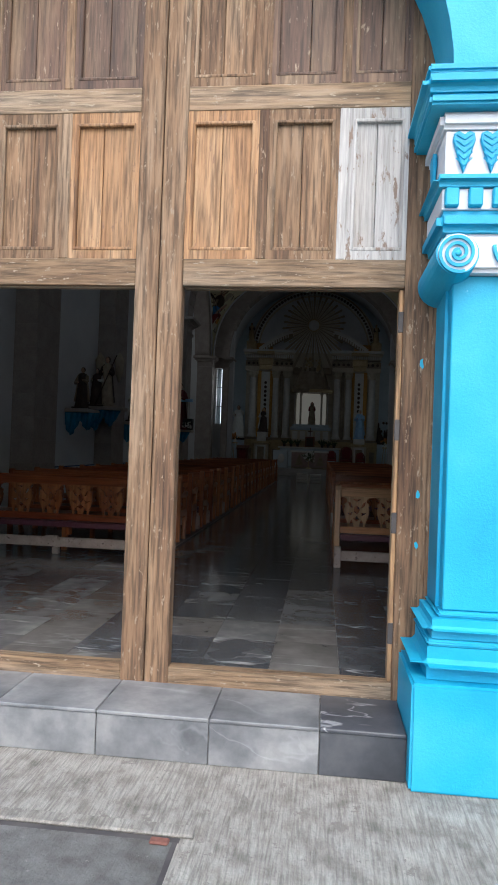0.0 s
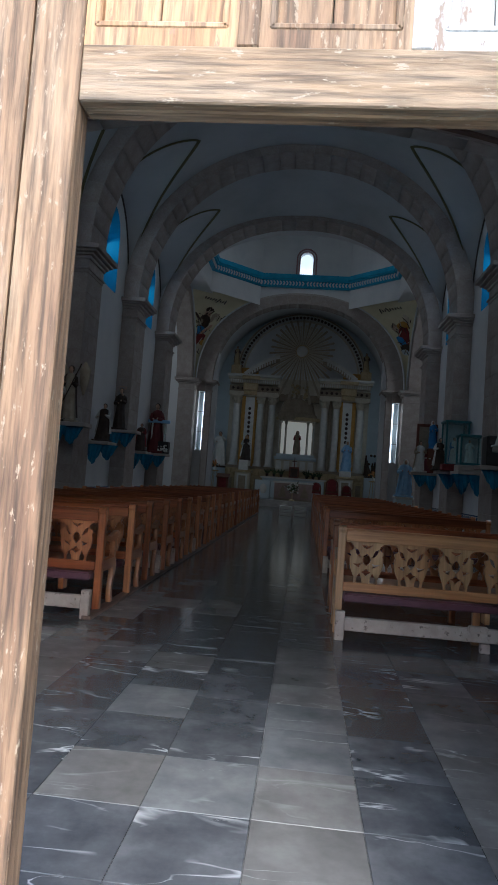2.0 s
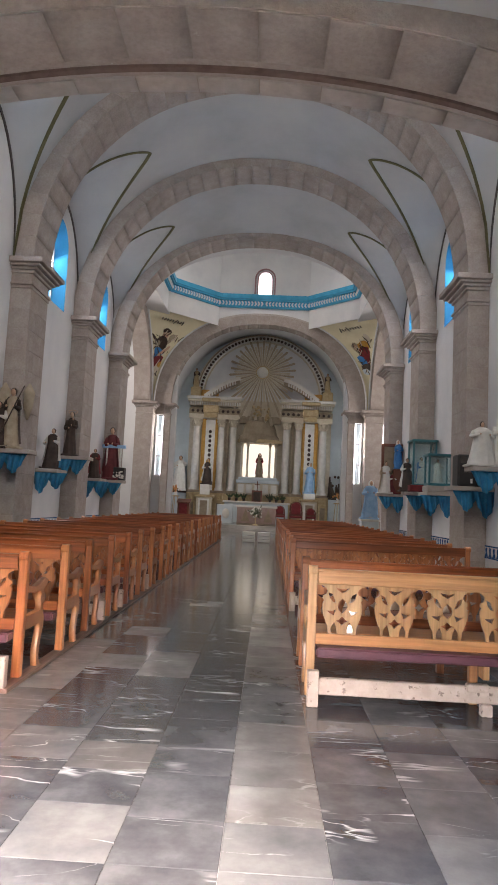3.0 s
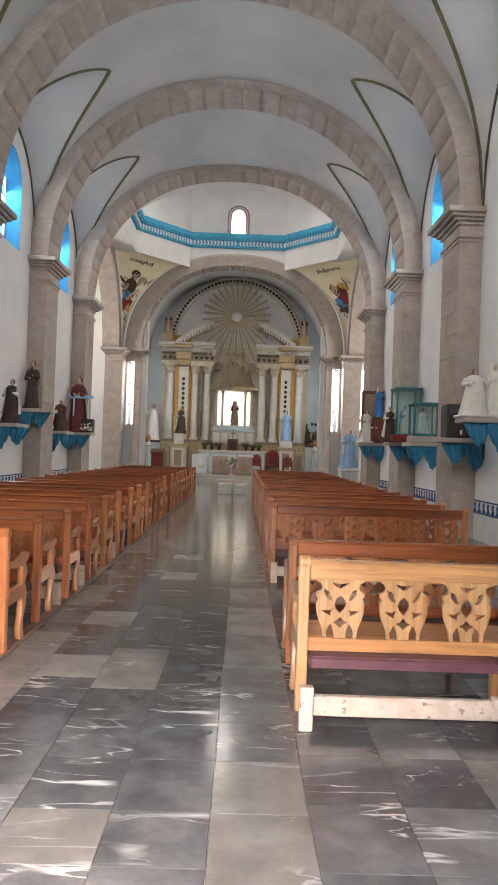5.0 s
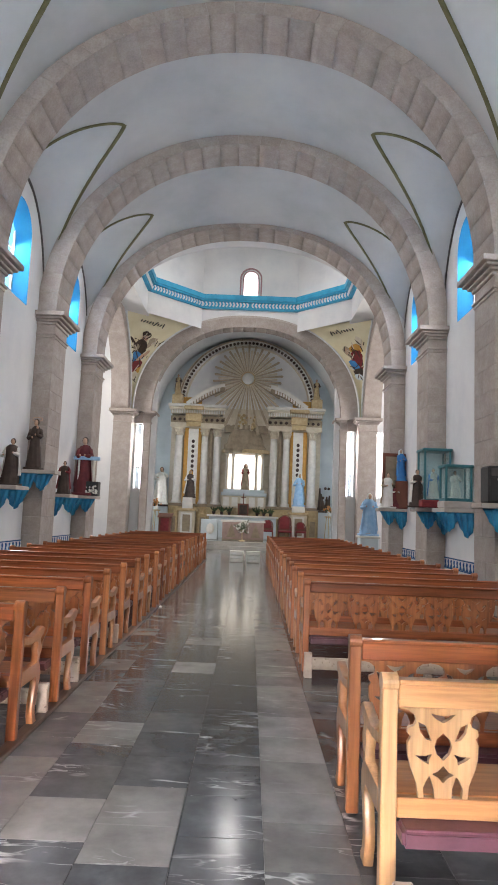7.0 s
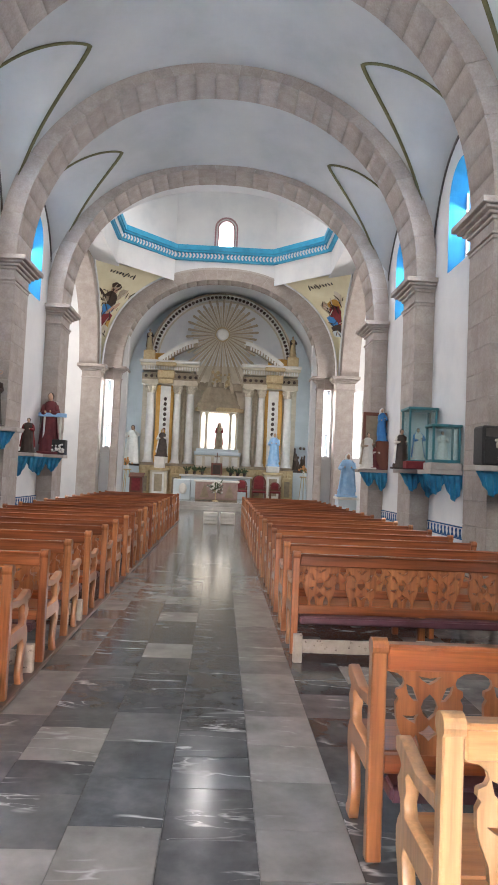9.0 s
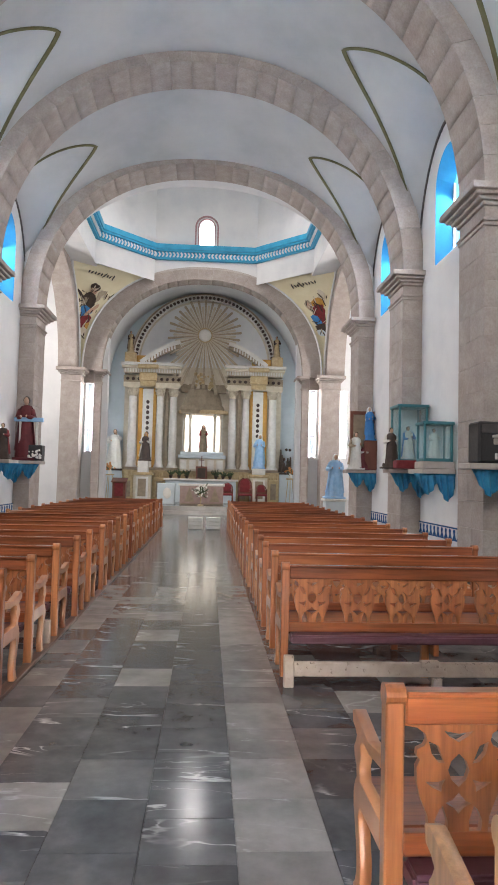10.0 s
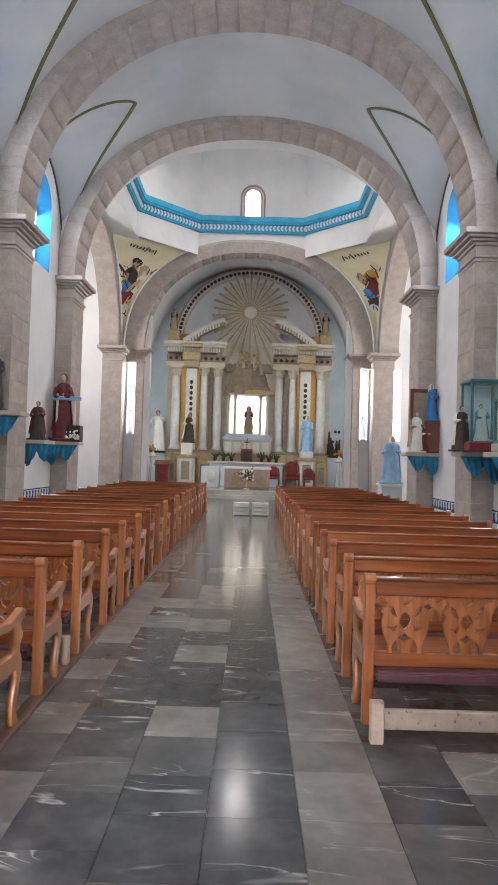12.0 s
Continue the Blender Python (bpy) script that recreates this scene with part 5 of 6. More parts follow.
# ---------------------------------------------------------------- statues and furniture of the chancel
def statue(name, label, m, h, robe, mantle=None, veil=None, pose_arm=0.0, base=None, wide=0.2, halo=False, child=False, spear=False):
    """A robed church figure as one plain mesh."""
    b = bmesh.new()
    mats = [robe, mantle or robe, M_SKIN, veil or M_HAIR, base or robe]
    rg = random.Random(len(label) * 7 + int(h * 100))
    ph, sway = rg.uniform(0, 6), rg.uniform(-0.03, 0.03)
    prof = ((0.0, 1.0), (0.12, 0.93), (0.35, 0.78), (0.55, 0.66), (0.66, 0.60), (0.76, 0.68), (0.82, 0.58), (0.86, 0.30))

    def width_at(z):
        for (z0, r0), (z1, r1) in zip(prof, prof[1:]):
            if z <= z1:
                return r0 + (r1 - r0) * (z - z0) / (z1 - z0)
        return prof[-1][1]

    def drape(deep, waves, lo, hi, swell, a0, a1):
        def f(u, v):
            z = lo + (hi - lo) * v
            a = a0 + (a1 - a0) * u
            r = wide * (width_at(z) + swell) * (1 + deep * (1 - 0.75 * v) * (math.sin(waves * a + ph + 2.5 * v) + 0.5 * math.sin(waves * 1.7 * a + 2 * ph)))
            return (r * math.cos(a) + sway * math.sin(3.2 * z), r * 0.76 * math.sin(a), z + 0.03 * (1 - v) * math.sin(2 * a + ph))
        return f
    grid_mesh(drape(0.07, 9, 0.03, 0.86, 0.0, 0, 2 * math.pi), 36, 14, b)
    if mantle:
        grid_mesh(drape(0.10, 6, 0.10 + rg.uniform(0, 0.12), 0.85, 0.13, -0.25, math.pi + 0.55), 24, 12, b, 1)
    for q in (-1, 1):
        sh = Vector((q * wide * 0.62 + sway, 0, 0.79))
        lift = pose_arm if q > 0 else rg.uniform(-0.06, 0.02)
        el = Vector((q * wide * 0.82, -0.04, 0.65 + lift * 0.5))
        ha = Vector((q * wide * rg.uniform(0.15, 0.5), -wide * 0.85, 0.68 + lift))
        rod(sh, el, 0.036, 0.042, b, 8, 1 if mantle else 0), rod(el, ha, 0.05, 0.022, b, 8, 1 if mantle else 0)
        ball(0.022, ha, b, 6, (0.8, 1.2, 1), mat=2)
    rod((sway, 0, 0.83), (sway, 0, 0.89), 0.026, 0.026, b, 8, 2)
    ball(0.05, (sway, -0.012, 0.925), b, 10, (0.82, 0.95, 1.25), 2)
    ball(0.057, (sway, 0.012, 0.938), b, 10, (0.95, 0.95, 1.15), 3)
    if veil:
        lathe([(0.115, 0.60), (0.11, 0.72), (0.075, 0.86), (0.066, 0.95), (0.025, 1.0)], 12, b, Matrix.Translation((sway, 0.032, 0)), 3, 1.05, 0.7)
    if child:
        ball(0.04, (wide * 0.4, -wide * 0.75, 0.74), b, 8, (1, 1, 1.5), 0), ball(0.028, (wide * 0.4, -wide * 0.8, 0.82), b, 8, mat=2)
    if spear:
        rod((-0.16, -0.25, 0.0), (0.26, -0.25, 1.0), 0.012, 0.01, b, 6, 3)
        for q in (-1, 1):
            lathe([(0.02, 0.5), (0.1, 0.7), (0.13, 0.95), (0.02, 1.1)], 8, b, Matrix.Translation((q * 0.2, 0.12, 0)), 0, 0.8, 0.25)
    if halo:
        pts = [(0.1 * math.cos(2 * math.pi * i / 20), 0.03, 1.0 + 0.04 * math.sin(2 * math.pi * i / 20)) for i in range(21)]
        sweep(pts, 0.012, 0.012, b, (0, 0, 1), 2)
    box(-wide * 1.1, wide * 1.1, -wide * 0.9, wide * 0.9, 0.0, 0.045, 0.01, b)
    bmesh.ops.scale(b, vec=(h, h, h), verts=b.verts)
    ob = link(name, b, mats, smooth=True)
    ob.matrix_basis = m
    return tagged(ob, label, "statue")


statue("statue", "small crowned figure in gold and red robes in the lit niche", pose(0.06, RY + 0.1, 2.9), 1.4, M_RETD, M_RED, M_HAIR, child=True, wide=0.15)
statue("statue", "brown and white robed statue on a pedestal by the altarpiece", pose(-2.85, 40.3, 2.35), 1.45, M_ROBED, M_ROBEW, M_GOLD)
statue("statue", "pale blue and white robed statue by the altarpiece", pose(2.9, 40.3, 2.1), 1.75, M_ROBEB, M_ROBEB, M_ROBEW, wide=0.17)
statue("statue", "white robed statue with long dark hair on a ledge", pose(-4.5, 40.9, 1.95), 2.0, M_ROBEW, wide=0.22, pose_arm=0.18)
for s in (-1, 1):
    statue("angel_statue", "small dark gilt angel on the altarpiece cornice", pose(s * 3.8, RY + 0.1, 7.95), 1.15, M_GILT, M_ROBED, wide=0.16)

for s in (-1, 1):
    pd = thing("statue_pedestal", "cream and gold panelled statue pedestal beside the altar", "pedestal", m=pose(s * 2.9, 40.2, PZ))
    part("body", box(-0.42, 0.42, -0.4, 0.4, 0.08, 1.3, 0.02), M_RET, pd)
    part("panel", box(-0.2, 0.2, -0.43, -0.4, 0.25, 1.15, 0.012), M_RETD, pd)
    part("panel_frame", plate([[(-0.3, 0.15), (0.3, 0.15), (0.3, 1.22), (-0.3, 1.22)], [(-0.2, 0.25), (0.2, 0.25), (0.2, 1.12), (-0.2, 1.12)]], 0.05, m=at_y(-0.4)), M_RETW, pd)
    part("foot", box(-0.5, 0.5, -0.48, 0.48, 0.0, 0.08, 0.02), M_GILT, pd)
    part("cap", box(-0.52, 0.52, -0.5, 0.5, 1.3, 1.44, 0.03), M_GILT, pd)
    if s < 0:
        part("upper_block", box(-0.26, 0.26, -0.26, 0.26, 1.44, 2.01, 0.02), M_RETW, pd)
    else:
        part("upper_block", box(-0.32, 0.32, -0.3, 0.3, 1.44, 1.76, 0.03), M_RETW, pd)
    for q in (-1, 1):
        rl = thing("altar_rail_panel", "gilt and cream panelled screen beside the pedestal", "screen", m=pose(s * 2.9 + q * 0.78, 40.5, PZ))
        part("panel", box(-0.26, 0.26, -0.08, 0.08, 0.0, 1.2, 0.02), M_GILT, rl)
        part("inset", box(-0.14, 0.14, -0.1, -0.08, 0.2, 1.0, 0.01), M_RETD, rl)
        for k in range(3):
            part("baluster", lathe([(0.03, 1.2), (0.045, 1.3), (0.02, 1.4), (0.03, 1.5)], 8, m=Matrix.Translation((-0.18 + 0.18 * k, 0, 0))), M_GILT, rl)
        part("top_bar", box(-0.28, 0.28, -0.05, 0.05, 1.5, 1.56, 0.01), M_GILT, rl)
    # side ledges
    ld = thing("side_altar", "pale stone side altar against the chancel wall", "altar", m=pose(s * 4.5, 41.3, PZ))
    part("body", box(-0.48, 0.48, -0.5, 0.5, 0.0, 1.5, 0.02), M_PALEBLUE, ld)
    part("slab", box(-0.49, 0.49, -0.6, 0.55, 1.5, 1.6, 0.02), M_ROBED, ld)
    # flower stand
    fs = thing("flower_stand", "tall slender gilt stand with orange flowers", "flower stand", m=pose(s * 4.35, 38.9, PZ))
    for k in range(3):
        a = k * 2.1 + 0.4
        part("leg", rod((0.24 * math.cos(a), 0.24 * math.sin(a), 0.0), (0.12 * math.cos(a), 0.12 * math.sin(a), 1.25), 0.018, bm=None), M_GILT, fs)
    part("top", lathe([(0.2, 1.25), (0.22, 1.29), (0.2, 1.31)], 16), M_GILT, fs)
    part("vase", lathe([(0.07, 1.31), (0.1, 1.4), (0.06, 1.52), (0.08, 1.56)], 12), M_ROBEW, fs)
    fl = bmesh.new()
    for k in range(26):
        ball(rng.uniform(0.03, 0.06), (rng.gauss(0, 0.09), rng.gauss(0, 0.09), 1.66 + rng.gauss(0, 0.08)), fl, 6)
    part("flowers", fl, M_FLOWER, fs)
    lf_ = bmesh.new()
    for k in range(26):
        p = Vector((rng.gauss(0, 0.1), rng.gauss(0, 0.1), 1.62 + rng.gauss(0, 0.08)))
        rod((0, 0, 1.5), p, 0.006, 0.02, lf_, 4)
    part("leaves", lf_, M_LEAF, fs)
# dark sculpture group on the other ledge
b = bmesh.new()
for k in range(7):
    p = Vector((rng.uniform(-0.4, 0.4), rng.uniform(-0.2, 0.2), 0))
    rod(p, p + Vector((rng.uniform(-0.15, 0.15), 0, rng.uniform(0.5, 1.25))), 0.11, 0.04, b, 8)
    ball(0.08, p + Vector((0, 0, rng.uniform(0.5, 1.2))), b, 8)
g = link("sculpture_group", b, M_HAIR, smooth=True)
g.matrix_basis = pose(4.45, 41.0, 1.95)
tagged(g, "dark sculpture group with raised arms on the side altar", "statue")
# the altar table
al = thing("altar_table", "stone altar table hung with a pinkish cloth", "altar", m=pose(0.08, 37.3, PZ))
part("slab", box(-1.05, 1.05, -0.45, 0.45, 0.86, 0.95, 0.015), M_RETW, al)
part("body", box(-0.98, 0.98, -0.4, 0.4, 0.0, 0.86, 0.01), M_RETD, al)
part("cloth", box(-0.98, 0.98, -0.43, -0.405, 0.06, 0.87, 0.006), M_CLOTH, al, "pinkish grey altar cloth")
for x in (-0.55, 0.6):
    part("cloth_panel", plate([[(x - 0.22, 0.15), (x + 0.22, 0.15), (x, 0.8)]], 0.012, m=at_y(-0.432)), M_RETD, al)
bk = thing("bouquet", "white flower bouquet on a slim stand before the altar", "flowers", m=pose(0.05, 36.55, PZ))
part("stand", lathe([(0.15, 0.0), (0.14, 0.03), (0.025, 0.06), (0.025, 0.42), (0.1, 0.46), (0.1, 0.5)], 12), M_GILT, bk)
fl, lf_ = bmesh.new(), bmesh.new()
for k in range(60):
    p = Vector((rng.gauss(0, 0.17), rng.gauss(0, 0.1), 0.66 + rng.gauss(0, 0.12)))
    ball(rng.uniform(0.03, 0.055), p, fl, 6)
    rod((0, 0, 0.48), p + Vector((rng.gauss(0, 0.06), -0.02, rng.gauss(0, 0.06))), 0.006, 0.024, lf_, 4)
part("flowers", fl, M_WFLOWER, bk), part("leaves", lf_, M_LEAF, bk)
# white slatted boxes in place of bright bars reflected in the polished floor
for x in (-0.0, 0.54):
    st = thing("white_crate", "low white slatted box standing in for a floor reflection", "crate", "white crates", m=pose(x, 27.2, 0))
    for k in range(3):
        part("slat", box(-0.22, 0.22, -0.2, -0.17, 0.02 + 0.115 * k, 0.105 + 0.115 * k, 0.006), M_ROBEW, st)
        part("slat", box(-0.22, 0.22, 0.17, 0.2, 0.02 + 0.115 * k, 0.105 + 0.115 * k, 0.006), M_ROBEW, st)
    for q in (-1, 1):
        part("side_board", box(*sorted((q * 0.20, q * 0.222)), -0.168, 0.168, 0.0, 0.34, 0.005), M_ROBEW, st)
    part("lid", box(-0.225, 0.225, -0.205, 0.205, 0.345, 0.365, 0.005), M_ROBEW, st)
tb = thing("tabernacle", "dark wooden tabernacle box on the gradine", "tabernacle", m=pose(0.02, 40.0, 1.52))
part("box", box(-0.28, 0.28, -0.2, 0.2, 0.0, 0.62, 0.015), M_MAHOG, tb)
part("door", box(-0.2, 0.2, -0.215, -0.2, 0.06, 0.54, 0.008), M_HAIR, tb)
part("cross", merge(box(-0.02, 0.02, -0.02, 0.02, 0.62, 1.15), box(-0.13, 0.13, -0.02, 0.02, 0.92, 0.96)), M_MAHOG, tb)
gr = thing("gradine", "white stone shelf behind the altar with small pots", "shelf", m=pose(0.0, 40.1, PZ))
part("body", box(-1.75, 1.75, -0.3, 0.3, 0.0, 1.08, 0.015), M_PALEBLUE, gr)
part("slab", box(-1.85, 1.85, -0.38, 0.3, 1.08, 1.18, 0.02), M_RETW, gr)
for k, x in enumerate((-1.5, -1.1, -0.7, 0.75, 1.1, 1.45)):
    pt_ = thing("potted_plant", "small dark-leaved plant in a clay pot on the gradine", "plant", "plants on the gradine", m=pose(x, 39.95, PZ + 1.18))
    part("pot", lathe([(0.06, 0.0), (0.09, 0.14), (0.095, 0.16)], 12), M_ROBED, pt_)
    lf_ = bmesh.new()
    for q in range(22):
        rod((0, 0, 0.14), (rng.gauss(0, 0.11), rng.gauss(0, 0.08), 0.3 + rng.gauss(0, 0.08)), 0.008, 0.03, lf_, 4)
    part("leaves", lf_, M_LEAF, pt_)
mb = thing("carved_block", "white marble block with a carved lamb beside the altar", "carving", m=pose(-1.55, 37.6, PZ))
part("block", box(-0.4, 0.4, -0.3, 0.3, 0.0, 0.95, 0.02), M_PALEBLUE, mb)
part("relief", ball(0.2, (0.05, -0.3, 0.5), seg=10, scale=(1, 0.4, 1.3)), M_RETW, mb)


def armchair(m, h, label):
    c = thing("armchair", label, "chair", "chairs beside the altar", m=m)
    w = 0.3 * h / 1.1
    part("seat", box(-w, w, -0.28, 0.25, 0.42, 0.52, 0.03), M_RED, c)
    part("backrest", plate([arched(0, w * 0.72, 0.6, h - w * 0.72)], 0.07, 0.015, m=at_y(0.3)), M_RED, c)
    part("back_frame", plate([arched(0, w, 0.5, h - w * 0.9), arched(0, w * 0.74, 0.6, h - w * 0.72)], 0.06, 0.0, m=at_y(0.31)), M_MAHOG, c)
    for x in (-w + 0.03, w - 0.03):
        for y in (-0.24, 0.24):
            part("leg", box(x - 0.03, x + 0.03, y - 0.03, y + 0.03, 0.0, 0.42, 0.005), M_MAHOG, c)
        part("armrest", box(x - 0.03, x + 0.03, -0.26, 0.26, 0.7, 0.76, 0.012), M_MAHOG, c)
        part("arm_post", box(x - 0.025, x + 0.025, -0.24, -0.19, 0.5, 0.7, 0.005), M_MAHOG, c)
    return c


armchair(pose(1.3, 38.6, PZ), 1.0, "small red velvet armchair with mahogany frame")
armchair(pose(2.15, 38.6, PZ), 1.25, "large red velvet chair with mahogany frame")
armchair(pose(2.95, 38.8, PZ), 0.95, "small red velvet armchair with mahogany frame")
lc = thing("lectern", "reddish wooden lectern in the presbytery", "lectern", m=pose(-3.75, 38.0, PZ))
part("body", box(-0.3, 0.3, -0.22, 0.22, 0.0, 0.95, 0.015), M_MAHOG, lc)
part("top", merge(box(-0.36, 0.36, -0.3, 0.3, 0.0, 0.04, 0.01), None, Matrix.Translation((0, 0, 1.02)) @ pose(0, 0, 0, 18, 0, 0)), M_MAHOG, lc)
part("front_cloth", box(-0.2, 0.2, -0.235, -0.22, 0.3, 0.9, 0.004), M_RED, lc)
# painted figures on the pendentives: plain patches of colour in low relief
def painted_patch(name, pf, sx, du, dz, w, h, turn, mat, level, corners=10, wob=0.0):
    """A flat patch of paint on the pendentive, du and dz metres from the figure's middle."""
    rg = random.Random(int(du * 1000 + dz * 77 + w * 991))
    v0 = (8.85 + dz - SPRING) / (10.5 - SPRING)
    c0, c1 = pend_point(sx, 1, 0.0, v0), pend_point(sx, 1, 1.0, v0)
    mid = pend_point(sx, 1, 0.45, v0)
    d = (c1 - c0).normalized() * (-sx)
    d.z = 0
    c = mid + d * (-du if sx > 0 else du)
    d = d if sx < 0 else -d
    up = (pend_point(sx, 1, 0.45, v0 + 0.05) - mid).normalized()
    nrm = d.cross(up).normalized()
    if nrm.y > 0:
        nrm = -nrm
    lp = []
    for i in range(corners):
        a = 2 * math.pi * i / corners
        r = 1 + wob * rg.uniform(-1, 1)
        x, y = w * r * math.cos(a), h * r * math.sin(a)
        lp.append((x * math.cos(turn) - y * math.sin(turn), x * math.sin(turn) + y * math.cos(turn)))
    m = Matrix(((d.x, up.x, nrm.x, c.x), (d.y, up.y, nrm.y, c.y), (d.z, up.z, nrm.z, c.z), (0, 0, 0, 1)))
    part(name, plate([lp], 0.02, m=m @ Matrix.Translation((0, 0, 0.02 + 0.004 * level))), mat, pf)


# du, dz, half width, half height, turn, paint
FIGURES = {
    -1: ((-0.42, 0.42, 0.34, 0.34, 0.2, "tan"), (-0.50, 0.46, 0.22, 0.20, 0, "pale"), (-0.34, 0.10, 0.16, 0.36, 0.4, "pale"), (0.10, 0.62, 0.15, 0.2, 0, "skin"),
         (0.09, 0.72, 0.19, 0.14, 0.2, "dark"), (0.14, 0.28, 0.28, 0.34, -0.5, "dark"), (0.36, 0.20, 0.14, 0.32, 0.8, "grey"), (0.22, -0.12, 0.36, 0.24, -0.2, "blue"),
         (0.10, -0.42, 0.36, 0.34, 0.1, "red"), (-0.28, -0.72, 0.20, 0.36, -0.5, "ochre"), (-0.05, -0.80, 0.12, 0.28, -0.4, "pale"), (-0.10, 0.02, 0.07, 0.32, 0.7, "skin"),
         (0.48, 0.42, 0.05, 0.28, -0.9, "dark")),
    1: ((0.52, 0.50, 0.22, 0.48, 0.1, "pale"), (0.66, 0.34, 0.10, 0.52, -0.1, "grey"), (-0.16, 0.42, 0.17, 0.27, 0.3, "tan"), (-0.18, 0.46, 0.09, 0.14, 0, "skin"),
        (0.18, 0.50, 0.24, 0.22, 0.4, "ochre"), (0.12, 0.22, 0.24, 0.34, -0.4, "red"), (0.30, -0.08, 0.42, 0.17, -0.5, "red"), (-0.10, -0.06, 0.17, 0.3, 0.5, "blue"),
        (0.12, -0.34, 0.40, 0.17, -0.2, "dark"), (0.0, -0.46, 0.20, 0.11, -0.3, "bluepale"), (-0.62, 0.30, 0.05, 0.42, 0.15, "grey"), (0.56, -0.22, 0.14, 0.12, 0, "skin")),
}
PAINTS = dict(tan=M_TAN, pale=M_RET, skin=M_SKIN, dark=M_HAIR, grey=M_RETD, blue=M_ROBEC, red=M_RED, ochre=M_GOLD, bluepale=M_PALEBLUE)
for sx in (-1, 1):
    pf = structure(new("painting"), "faded painted figure in red, blue and ochre on the pendentive", "painting")
    for k, (du, dz, w_, h_, tw, mt) in enumerate(FIGURES[sx]):
        du, dz, w_, h_ = du * 1.3, dz * 1.25, w_ * 1.3, h_ * 1.25
        painted_patch("brush_patch", pf, sx, du, dz, w_, h_, tw, PAINTS[mt], k, 16, 0.16)
        rg = random.Random(k * 7 + sx)
        for q in range(3):
            painted_patch("brush_stroke", pf, sx, du + rg.uniform(-0.6, 0.6) * w_, dz + rg.uniform(-0.6, 0.6) * h_, 0.02, 0.5 * min(w_, h_) + 0.05, tw + rg.uniform(-0.7, 0.7),
                          M_HAIR if q < 2 else M_RET, 14 + q, 8)
    for k in range(9):
        painted_patch("lettering_bar", pf, sx, 0.12 + sx * -0.10 + (k - 4) * 0.15 * (1 if k < 3 else 1.04), 1.34, 0.03, 0.16 if k in (0, 3) else 0.085,
                      -0.35 + 0.5 * (k % 2), M_DARK_LINE, 1, 8)


# ---------------------------------------------------------------- shelves, drapes and figures along the nave
M_DRAPE = material("blue_satin", [(0.008, 0.14, 0.29), (0.014, 0.21, 0.39), (0.03, 0.28, 0.47)], 0.45, 4, 6, 0.15, 30)
M_SHELF = material("pale_stone_shelf", [(0.40, 0.36, 0.32), (0.50, 0.46, 0.42)], 0.7, 4, 8, 0.2, 50)
M_TILEW = material("white_glazed_tile", [(0.62, 0.65, 0.68), (0.72, 0.74, 0.76)], 0.25, 6, 5, 0.03, 30)
M_TILEB = material("cobalt_glazed_tile", [(0.02, 0.07, 0.20), (0.03, 0.12, 0.30)], 0.25, 6, 5, 0.03, 30)


def pier_shelf(s, y, z, x0=4.15, y1=None, thick=0.09):
    """A stone slab on the front of a pier, with a blue cloth hung below it."""
    y1 = y1 or y
    sh = thing("shelf", "pale stone wall shelf with blue satin cloth hung below", "shelf", "shelves along the nave", m=pose(0, 0, z))
    a, b = sorted((s * x0, s * 4.99))
    part("slab", box(a, b, y - 0.5, y1 - 0.005, -thick, 0.0, 0.012), M_SHELF, sh)
    for k in range(2):
        x = s * (4.98 - 0.36 * k)
        y_ = y - 0.46 + 0.05 * k
        h = (0.52, 0.40)[k]

        def cloth(u, v, x=x, y_=y_, h=h):
            drop = h * (1 - 0.55 * abs(2 * u - 1) ** 1.5) * v
            return (x - s * 0.46 * (u - 0.1) * (1 - 0.25 * v), y_ + 0.035 * math.sin(u * 22) * (0.3 + v) , -thick - drop)
        c = grid_mesh(cloth, 26, 8)
        ext = bmesh.ops.extrude_face_region(c, geom=c.faces[:])
        bmesh.ops.translate(c, vec=(0, 0.006, 0), verts=[g_ for g_ in ext["geom"] if isinstance(g_, bmesh.types.BMVert)])
        part("cloth", c, M_DRAPE, sh, "blue satin swag", True)
    return sh


SH_R = ((16.75, 1.88), (21.1, 1.86), (25.4, 1.9))
SH_L = ((16.75, 2.2), (21.1, 2.38), (25.4, 1.92))
for y, z in SH_R:
    pier_shelf(1, y, z)
for y, z in SH_L:
    pier_shelf(-1, y, z)
sh = pier_shelf(1, 19.5, 1.84, 4.35, 19.9)
sh = pier_shelf(1, 15.6, 2.2, 4.2, 15.6)
tagged(sh, "ochre wooden wall shelf carrying two white plaster figures")
for y, s, z in ((19.5, -1, 1.95), (23.6, -1, 1.9), (15.2, -1, 2.05)):
    pier_shelf(s, y, z, 4.45, y + 0.3)

# loudspeaker
sp_ = thing("loudspeaker", "black boxy loudspeaker standing on a stone shelf", "loudspeaker", m=pose(4.56, 16.5, 1.88))
part("cabinet", box(-0.27, 0.27, -0.2, 0.2, 0.0, 0.62, 0.03), M_BLACK, sp_)
part("grille", box(-0.24, 0.24, -0.215, -0.2, 0.03, 0.42, 0.01), material("speaker_grille", [(0.015, 0.015, 0.016), (0.03, 0.03, 0.03)], 0.7, 60, 3, 0.4, 250), sp_)
part("horn", box(-0.22, 0.22, -0.21, -0.2, 0.45, 0.58, 0.01), M_DARK_LINE, sp_)
part("badge", box(-0.03, 0.01, -0.222, -0.215, 0.06, 0.15, 0.002), M_ROBEW, sp_)


